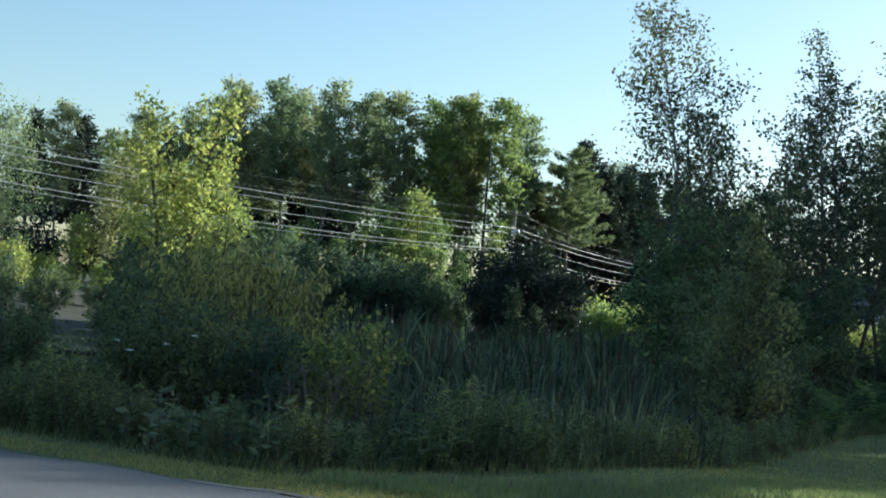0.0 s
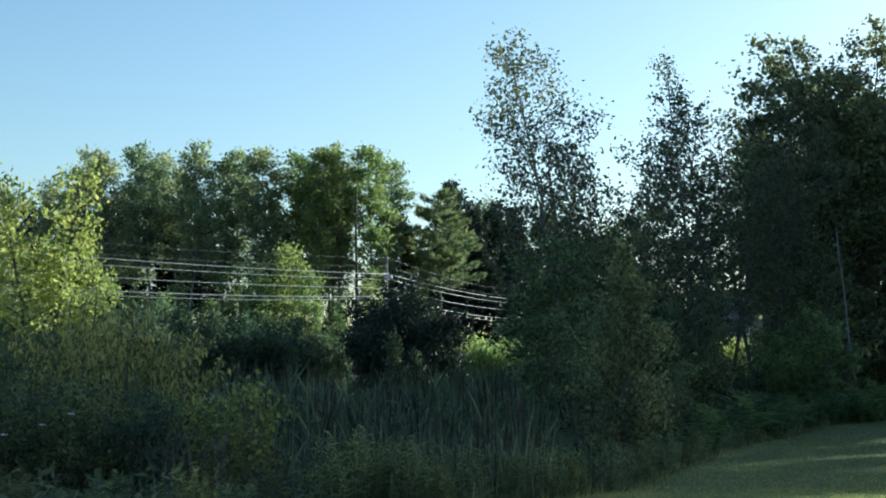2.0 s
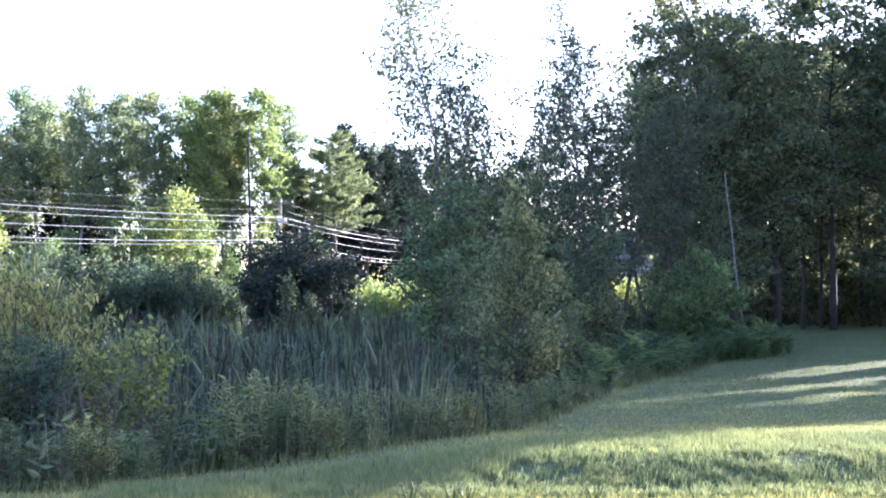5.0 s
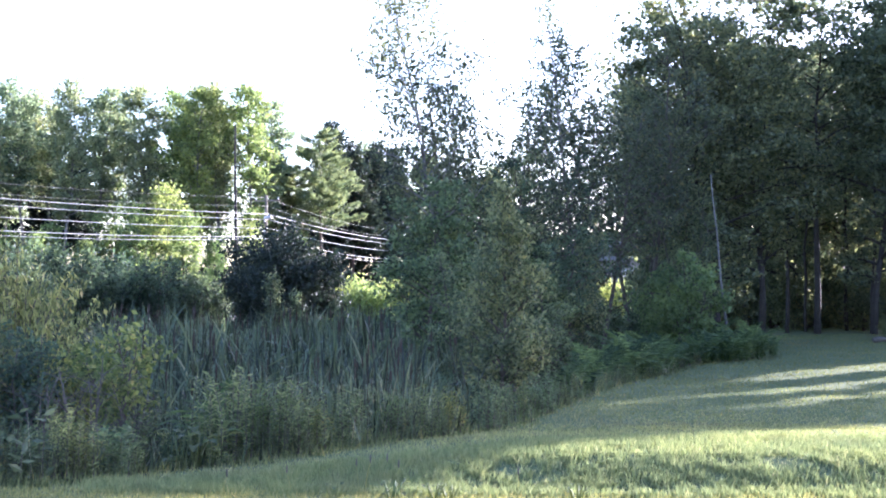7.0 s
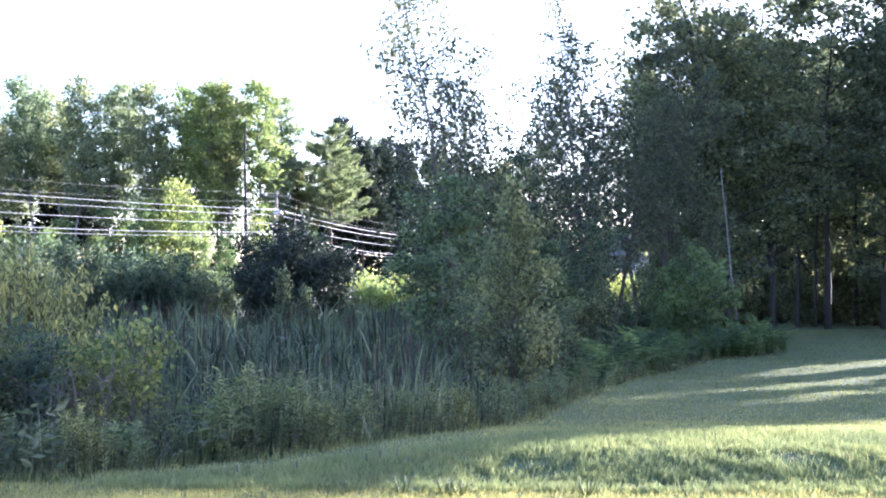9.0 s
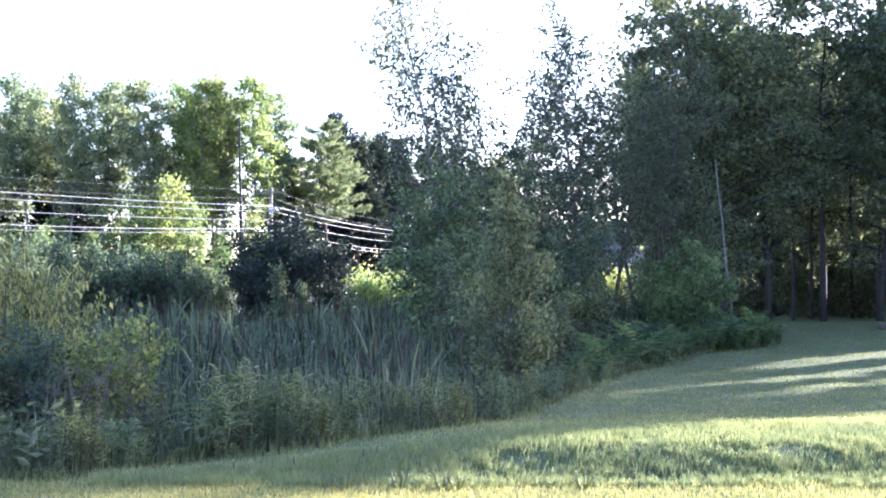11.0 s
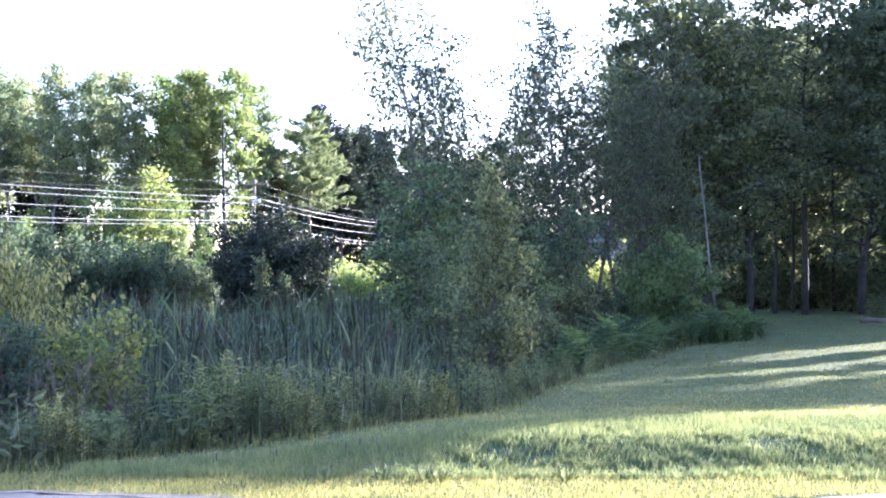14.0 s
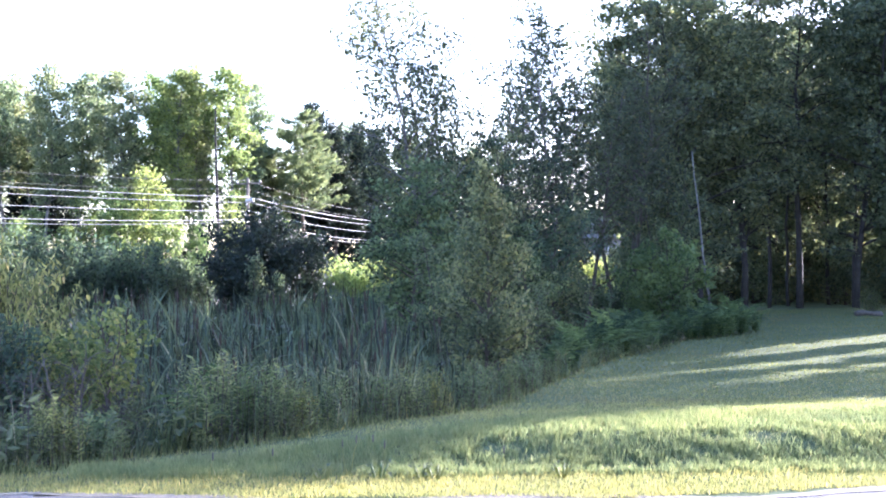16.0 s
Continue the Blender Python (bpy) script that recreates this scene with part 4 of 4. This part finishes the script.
def stalk_weed_meshes(seed, tall, stalks, per, size, mat, slim=0.3):
    """Upright stalks with leaves spiralling all the way up."""
    rng = np.random.default_rng(seed)
    wood, cs, spread = Soup(), [], []
    for i in range(stalks):
        az = rng.uniform(0, 6.283)
        t = tall * rng.uniform(0.65, 1.05)
        p = blade_path(rng, t, abs(rng.normal()) * 0.15, az, 4)
        p[:, :2] += rng.normal(size=2) * 0.16
        wood.add(*tube(p, [0.006, 0.005, 0.004, 0.002], 4))
        q = np.linspace(0.12, 1, per)
        c0 = np.stack([np.interp(q, np.linspace(0, 1, 4), p[:, m]) for m in range(3)], 1)
        a = np.arange(per) * 2.4
        o = np.stack([np.cos(a), np.sin(a), 0.35 + 0 * a], 1)
        cs.append(c0 + o * size * 0.45 * (1.15 - 0.6 * q)[:, None])
        spread.append(o * 2.0)
    v, f = leaf_quads(rng, np.concatenate(cs), size, slim, 0.0, np.concatenate(spread))
    return rooted(wood, 16).mesh("stalk", M_BARK), mesh_of("foliage", v, f, mat)


weeds = [stalk_weed_meshes(151, 1.05, 16, 30, 0.13, L_WEED, 0.24), stalk_weed_meshes(152, 0.8, 18, 26, 0.11, L_FERN, 0.24), stalk_weed_meshes(153, 1.2, 12, 34, 0.12, L_WEED, 0.2), stalk_weed_meshes(154, 0.7, 14, 16, 0.16, L_FERN, 0.36)]
rng = np.random.default_rng(88)
for i in range(270):
    x = -8.5 + (17.0 if i % 4 == 0 else 12.0) * rng.uniform()
    if -2.4 < x < 2.6 and i % 5 < 3:
        continue
    e = float(np.interp(x, EDGE_X, EDGE_Y))
    y = e + 0.12 + (1.7 if x > -2.4 else 2.6) * rng.uniform() ** 1.3
    s = rng.uniform(0.3, 0.85) * (0.7 if y < e + 0.7 else 1.0) * (0.5 if x > 2.6 else 0.52 if x > -2.4 else 0.8)
    plant("weed_clump", weeds[int(rng.integers(4))], x, y, "leafy green weeds along the lawn's edge", "weeds", "weeds", rng.uniform(0, 360), s, names=("stalk_growth", "foliage")).children[0]["kind"] = "stuff"

# feathery goldenrod in round clumps, and upright milkweed nearer the road
goldenrod = [stalk_weed_meshes(155, 0.95, 26, 34, 0.1, L_FERN, 0.2), stalk_weed_meshes(156, 0.9, 24, 34, 0.09, L_GOLDENROD, 0.2)]
for i, (x, y, s) in enumerate([(-2.1, 13.6, 0.95), (-1.85, 13.7, 0.85), (-1.6, 13.85, 0.8), (-1.3, 14.1, 0.6), (-1.0, 14.4, 0.62), (-0.6, 14.8, 0.6), (-0.2, 15.3, 0.62), (0.1, 15.6, 0.6), (0.5, 16.3, 0.62), (1.0, 17.7, 0.6), (1.4, 19.0, 0.62), (-2.35, 13.3, 0.55),
                               (-3.35, 11.95, 0.66), (-3.2, 12.05, 0.6), (-4.05, 11.9, 0.6), (-5.8, 12.1, 1.0), (-5.5, 12.3, 0.72), (-6.3, 12.3, 0.7)]):
    plant("goldenrod", goldenrod[i % 2], x, y, "feathery green goldenrod clump at the lawn's edge", "weeds", "goldenrods", i * 71, s, names=("stalk_growth", "foliage")).children[0]["kind"] = "stuff"
milkweed = stalk_weed_meshes(157, 0.6, 4, 9, 0.16, L_MILKWEED, 0.36)
for i, (x, y, s) in enumerate([(-4.85, 11.75, 0.95), (-4.7, 11.8, 0.85), (-4.4, 11.7, 0.62), (-3.9, 11.9, 0.95), (-3.68, 12.0, 1.0), (-5.2, 11.9, 0.5)]):
    plant("milkweed", milkweed, x, y, "upright milkweed with broad pale leaves", "weed", "milkweeds", i * 83, s, names=("stalk_growth", "foliage")).children[0]["kind"] = "stuff"


def wild_carrot(x, y, seed, tall):
    """A thin stem with a flat white head of tiny flowers."""
    rng = np.random.default_rng(seed)
    root = new("wild_carrot")
    st, u = Soup(), np.linspace(0, 1, 4)
    path = np.stack([rng.normal() * 0.06 * u ** 2, rng.normal() * 0.06 * u ** 2, tall * u], 1)
    st.add(*tube(path, np.linspace(0.005, 0.003, 4), 5))
    n = 40
    r, a = 0.032 * rng.uniform(0, 1, n) ** 0.5, rng.uniform(0, 6.283, n)
    c = path[-1] + np.stack([r * np.cos(a), r * np.sin(a), 0.015 + rng.normal(size=n) * 0.003], 1)
    for k in range(0, n, 5):
        st.add(*tube(np.array([path[-1] - [0, 0, 0.02], c[k]]), [0.0015, 0.001], 3))
    part("stem", st.mesh("stem", L_WEED), root)
    v, f = leaf_quads(rng, c, 0.018, 0.8, 0.0, None, 0.7)
    part("flower_head", mesh_of("flower_head", v, f, M_WHITE), root, "flat white flower head")
    root.location = (x, y, h1(x, y))
    tagged(root, "white wild carrot flower among the weeds", "flower", "wild carrots")


for i, (x, y, tall) in enumerate([(-5.55, 13.0, 0.95), (-5.1, 13.2, 1.0), (-5.25, 12.6, 0.85), (-4.95, 13.4, 1.15)]):
    wild_carrot(x, y, 210 + i, tall)


def big_leaf(length, width, bow):
    """A broad pointed leaf that arches over, with a folded midrib."""
    n = 7
    u = np.linspace(0, 1, n)
    w = width * np.sin(np.pi * np.clip(u * 0.93 + 0.05, 0, 1)) ** 0.8
    mid = np.stack([length * u, 0 * u, bow * length * (u - 1.35 * u * u)], 1)
    lft, rgt = mid + np.stack([0 * u, w / 2, w * 0.18], 1), mid + np.stack([0 * u, -w / 2, w * 0.18], 1)
    v = np.concatenate([mid, lft, rgt])
    f = [[i, i + 1, n + i + 1, n + i] for i in range(n - 1)] + [[i + 1, i, 2 * n + i, 2 * n + i + 1] for i in range(n - 1)]
    return v, f


def broad_plant(x, y, seed, count, size, label):
    rng = np.random.default_rng(seed)
    root = new("burdock")
    me = mesh_of("leaf", *big_leaf(0.25 * size, 0.16 * size, 0.5), L_WEED, True)
    for i in range(count):
        ob = part("leaf", me, root)
        a = i * 137.5 + rng.uniform(-20, 20)
        zz = rng.uniform(0.08, 0.55) * size
        ob.matrix_basis = Matrix.LocRotScale((0.1 * math.cos(radians(a)), 0.1 * math.sin(radians(a)), zz), Euler((0, radians(rng.uniform(-35, 5)), radians(a))), Vector((1, 1, 1)) * rng.uniform(0.7, 1.15))
    st = Soup()
    for i in range(5):
        a = i * 1.3
        st.add(*tube(np.array([[0.02 * math.cos(a), 0.02 * math.sin(a), -0.02], [0.08 * math.cos(a), 0.08 * math.sin(a), 0.5 * size]]), [0.012, 0.006], 5))
    tagged(part("stalk_growth", rooted(st, 10).mesh("stalk_growth", L_WEED), root), kind="stuff")
    root.location = (x, y, h1(x, y))
    tagged(root, label, "plant", "burdocks")


for i, (b, y, n, s) in enumerate([(-9.5, 13.15, 9, 0.7), (-10.3, 12.95, 8, 0.6), (-13.6, 12.5, 9, 0.6), (-14.4, 12.3, 8, 0.6), (-10.9, 12.95, 8, 0.6), (-21.4, 12.3, 9, 0.55), (-19.4, 12.2, 9, 0.6)]):
    broad_plant(*spot(b, y), 160 + i, n, s, "broad-leaved burdock at the lawn's edge")


def frond_mesh(seed, length):
    """A fern frond: an arching rib with paired leaflets that shorten to the tip."""
    rng = np.random.default_rng(seed)
    n = 17
    u = np.linspace(0, 1, n)
    rib = np.stack([length * (0.22 * u + 0.62 * u ** 2.0), 0 * u, length * (1.05 * u - 0.62 * u ** 3.0)], 1)
    s = Soup()
    s.add(*tube(rib, np.linspace(0.006, 0.0015, n), 3))
    for i in range(2, n - 1):
        ln = length * 0.2 * math.sin(math.pi * (0.15 + 0.85 * u[i])) ** 0.8 + 0.015
        w = length * 0.05
        for sg in (-1, 1):
            d = np.array([0.35, sg, -0.12 + rng.normal() * 0.1])
            d /= np.linalg.norm(d)
            t = np.array([1, 0, 0.3]) * w
            p = rib[i]
            s.add(np.array([p - t * 0.4, p + d * ln * 0.5 - t * 0.45, p + d * ln, p + d * ln * 0.45 + t * 0.5]), [[0, 1, 2, 3]])
    return s.mesh("frond", L_FROND, False)


fronds = [frond_mesh(171, 0.95), frond_mesh(172, 0.8)]
fern_spots = [(5.6, 25.8, 1.1), (6.2, 26.8, 1.2), (6.9, 27.8, 1.25), (7.6, 28.6, 1.25), (8.2, 29.8, 1.1), (8.8, 30.8, 1.0), (5.2, 24.8, 0.9), (10.3, 32.2, 1.0), (11.0, 32.8, 1.15), (11.7, 33.2, 1.2), (12.4, 33.8, 1.2), (13.0, 34.4, 1.0), (9.5, 31.8, 0.9),
              (-9.6, 14.0, 0.9), (-8.2, 14.4, 0.8), (-7.4, 14.6, 0.75), (-9.0, 14.6, 0.95), (7.1, 29.4, 1.2), (11.4, 34.5, 1.2), (6.4, 28.4, 1.1)]
rng = np.random.default_rng(90)
for b, y, s in fern_spots + [(b + 0.45, y + 0.35, s * 0.9) for b, y, s in fern_spots if b > 0] + [(b - 0.1, y + 1.1, s * 1.15) for b, y, s in fern_spots if b > 0]:
    x, y = spot(b, y)
    root = new("fern")
    for i in range(9):
        ob = part("frond", fronds[i % 2], root)
        ob.matrix_basis = Matrix.LocRotScale((0, 0, -0.02), Euler((0, radians(rng.uniform(-44, 6)), radians(i * 40 + rng.uniform(-10, 10)))), Vector((1, 1, 1)) * rng.uniform(0.8, 1.1))
    s = s * (0.92 if b > 9.4 else 1.15 if b > 0 else 1.1)
    root.matrix_basis = Matrix.LocRotScale((x, y, h1(x, y)), None, (s, s, s))
    tagged(root, "green fern with arching fronds at the lawn's edge", "fern", "ferns")


# ---- grass ----
def grass(name, seed, count, xr, yr, tall, width, mat, label, keep):
    rng = np.random.default_rng(seed)
    x = rng.uniform(*xr, count)
    y = yr[0] + (yr[1] - yr[0]) * rng.uniform(0, 1, count) ** 1.3
    ok = keep(x, y)
    x, y = x[ok], y[ok]
    n = len(x)
    t = tall * rng.uniform(0.5, 1.25, n)
    az, face = rng.uniform(0, 6.283, n), rng.uniform(0, 6.283, n)
    ln = t * abs(rng.normal(size=n)) * 0.5
    g = np.stack([x, y, height(x, y) - 0.005], 1)
    sd = np.stack([np.cos(face), np.sin(face), 0 * x], 1) * (width * rng.uniform(0.6, 1.4, n) / 2)[:, None]
    tip = g + np.stack([np.cos(az) * ln, np.sin(az) * ln, t], 1)
    v = np.stack([g - sd, g + sd, tip], 1).reshape(-1, 3)
    ob = new(name, mesh_of(name, v, np.arange(3 * n).reshape(n, 3), mat))
    return tagged(ob, label, "grass", kind="stuff")


on_lawn = lambda x, y: (y > np.interp(x, ROAD_X, ROAD_Y) + 0.06 + 0.07 * np.sin(x * 3.7) * np.sin(x * 1.3) + 0.1 * smooth((x - 1) / 2) * np.sin(x * 9) ** 2) & (y < np.interp(x, EDGE_X, EDGE_Y) + 0.4) & (np.abs(x) < 0.62 * y + 2)
fade = np.random.default_rng(188)
near_lawn = lambda x, y: on_lawn(x, y) & (y < 15 + 9 * fade.uniform(0, 1, len(x)))
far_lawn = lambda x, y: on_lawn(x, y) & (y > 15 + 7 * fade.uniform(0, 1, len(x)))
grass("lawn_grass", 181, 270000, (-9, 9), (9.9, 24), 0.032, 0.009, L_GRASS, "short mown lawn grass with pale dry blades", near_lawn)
# blades towards the wood take a darker colour than the near lawn
grass("lawn_grass", 182, 170000, (-2, 22), (15, 48), 0.035, 0.024, L_FARGRASS, "mown lawn grass near the wood, darker than the near lawn", far_lawn)
rng = np.random.default_rng(186)
tuft_x, tuft_y = rng.uniform(-3.0, 8.0, 2300), 11.1 + 3.0 * rng.uniform(0, 1, 2300) ** 1.1


def tuft_lawn():
    """Coarse clumps that stand out of the mown grass."""
    keep = tuft_y < 11.8 + 0.4 * (tuft_x + 3)
    cx, cy = np.repeat(tuft_x[keep], 64), np.repeat(tuft_y[keep], 64)
    n = len(cx)
    x, y = cx + rng.normal(size=n) * 0.05, cy + rng.normal(size=n) * 0.05
    az, face = rng.uniform(0, 6.283, n), rng.uniform(0, 6.283, n)
    t = rng.uniform(0.025, 0.095, n)
    g = np.stack([x, y, height(x, y) - 0.005], 1)
    sd = np.stack([np.cos(face), np.sin(face), 0 * x], 1) * 0.0055
    tip = g + np.stack([np.cos(az) * t * 0.5, np.sin(az) * t * 0.5, t], 1)
    ob = new("lawn_tufts", mesh_of("lawn_tufts", np.stack([g - sd, g + sd, tip], 1).reshape(-1, 3), np.arange(3 * n).reshape(n, 3), L_GRASS))
    tagged(ob, "coarse grass clumps standing out of the lawn", "grass", kind="stuff")


tuft_lawn()
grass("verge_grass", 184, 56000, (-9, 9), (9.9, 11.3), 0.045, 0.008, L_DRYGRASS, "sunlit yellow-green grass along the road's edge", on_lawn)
by_edge = lambda x, y: np.abs(y - np.interp(x, EDGE_X, EDGE_Y) - 0.15 + 0.25 * np.sin(x * 2.1) * np.sin(x * 0.7 + 1)) < 0.35
grass("edge_grass", 187, 180000, (-9, 10.5), (11.3, 46), 0.13, 0.014, L_WEED, "uncut grass along the lawn's edge", by_edge)
marshy = lambda x, y: (y > np.interp(x, EDGE_X, EDGE_Y) + 0.1)
grass("marsh_grass", 185, 22000, (-18, 6), (12, 50), 0.5, 0.016, L_CATTAIL, "rank green marsh grass", marshy)

# ---- house beyond the wood, and a log at the lawn's end ----
def box_bm(lo, hi, bevel=0.0):
    bm = bmesh.new()
    c = [(a + b) / 2 for a, b in zip(lo, hi)]
    bmesh.ops.create_cube(bm, size=1, matrix=Matrix.LocRotScale(c, None, [b - a for a, b in zip(lo, hi)]))
    if bevel:
        bmesh.ops.bevel(bm, geom=bm.edges[:], offset=bevel, segments=1, affect="EDGES")
    return bm


house = new("house")
part_bm("wall", box_bm((-5, 0, -0.2), (5, 7, 4.6)), M_SIDING, house)
bm = bmesh.new()
rv = [bm.verts.new(p) for p in [(-5.5, -0.5, 4.5), (5.5, -0.5, 4.5), (5.5, 7.5, 4.5), (-5.5, 7.5, 4.5), (-5.5, 3.5, 7.0), (5.5, 3.5, 7.0)]]
for q in [(0, 1, 5, 4), (2, 3, 4, 5), (0, 4, 3), (1, 2, 5), (3, 2, 1, 0)]:
    bm.faces.new([rv[i] for i in q])
part_bm("roof", bm, M_ROOF, house)
for wx in (-3.0, 0.2, 3.2):
    w = part_bm("window", box_bm((wx - 0.5, -0.05, 2.3), (wx + 0.5, 0.03, 3.7), 0.01), M_WHITE, house)
    part_bm("pane", box_bm((wx - 0.42, -0.07, 2.38), (wx + 0.42, -0.04, 3.62)), M_GLASS, w)
part_bm("sill_band", box_bm((-5.02, -0.06, 1.7), (5.02, -0.003, 1.85)), M_WHITE, house)
hx, hy = spot(7.6, 114)
house.matrix_basis = pose(hx, hy, h1(hx, hy), 0, 0, -35)
tagged(house, "grey-sided house with white window frames glimpsed behind the trees", "house")

lx, ly = spot(17.9, 41)
tt = np.linspace(0, 1, 7)
v, f = tube(np.stack([-0.45 + 0.9 * tt, 0.1 * np.sin(tt * 3), 0.08 + 0.03 * np.sin(tt * 5)], 1), 0.08 + 0.015 * np.sin(tt * 9), 9)
log = new("log", mesh_of("log", v, f, M_DEADWOOD, True))
log.matrix_basis = pose(lx, ly, h1(lx, ly), 0, 0, 12)
tagged(log, "fallen grey log lying on the lawn by the wood", "log")
v, f = tube(np.stack([-0.8 + 1.6 * tt, 0.1 * np.sin(tt * 4), 0.3 + 0.05 * np.sin(tt * 2)], 1), 0.07 - 0.03 * tt, 9)
ob = new("log", mesh_of("log", v, f, M_DARKBARK, True))
fx, fy = spot(-24.5, 29)
ob.matrix_basis = pose(fx, fy, h1(fx, fy), 0, 0, 8)
tagged(ob, "dark fallen trunk lying among the marsh plants", "log")
plant("shrub", dense, *spot(18.0, 42), "small leafy shrub beside the fallen log", "shrub", "", 0, 0.4, names=NF)


def seed_stalk(x, y, seed, tall):
    """A thin dry stem with a small seed head, standing out of the verge."""
    rng = np.random.default_rng(seed)
    root = new("seed_stalk")
    u = np.linspace(0, 1, 5)
    path = np.stack([rng.normal() * 0.05 * u ** 2, rng.normal() * 0.05 * u ** 2, tall * u], 1)
    st = Soup()
    st.add(*tube(path, np.linspace(0.004, 0.002, 5), 5))
    part("stem", st.mesh("stem", L_DRYGRASS), root)
    hd = Soup()
    p = path[-1]
    hd.add(*tube(np.array([p, p + [0, 0, 0.02], p + [0, 0, 0.06], p + [0.003, 0, 0.075]]), [0.002, 0.008, 0.007, 0.001], 6))
    part("seed_head", hd.mesh("seed_head", M_DEADWOOD), root)
    root.location = (x, y, h1(x, y))
    tagged(root, "thin dry seed stalk standing in the verge grass", "weed", "verge stalks")


for i, (b, y, tall) in enumerate([(-3.6, 11.3, 0.2), (-3.3, 11.3, 0.24), (-2.3, 11.2, 0.25), (-1.9, 11.1, 0.22), (-6.4, 11.2, 0.15), (-9.2, 11.0, 0.14), (3.1, 11.3, 0.14)]):
    seed_stalk(*spot(b, y), 190 + i, tall)
for i, (b, y, n, sz) in enumerate([(-2.2, 10.9, 9, 0.28), (-0.4, 10.95, 8, 0.24), (0.2, 10.9, 8, 0.22), (-4.6, 10.9, 8, 0.2), (5.5, 10.95, 8, 0.22)]):
    broad_plant(*spot(b, y), 200 + i, n, sz, "small bright green dock plant in the verge grass")
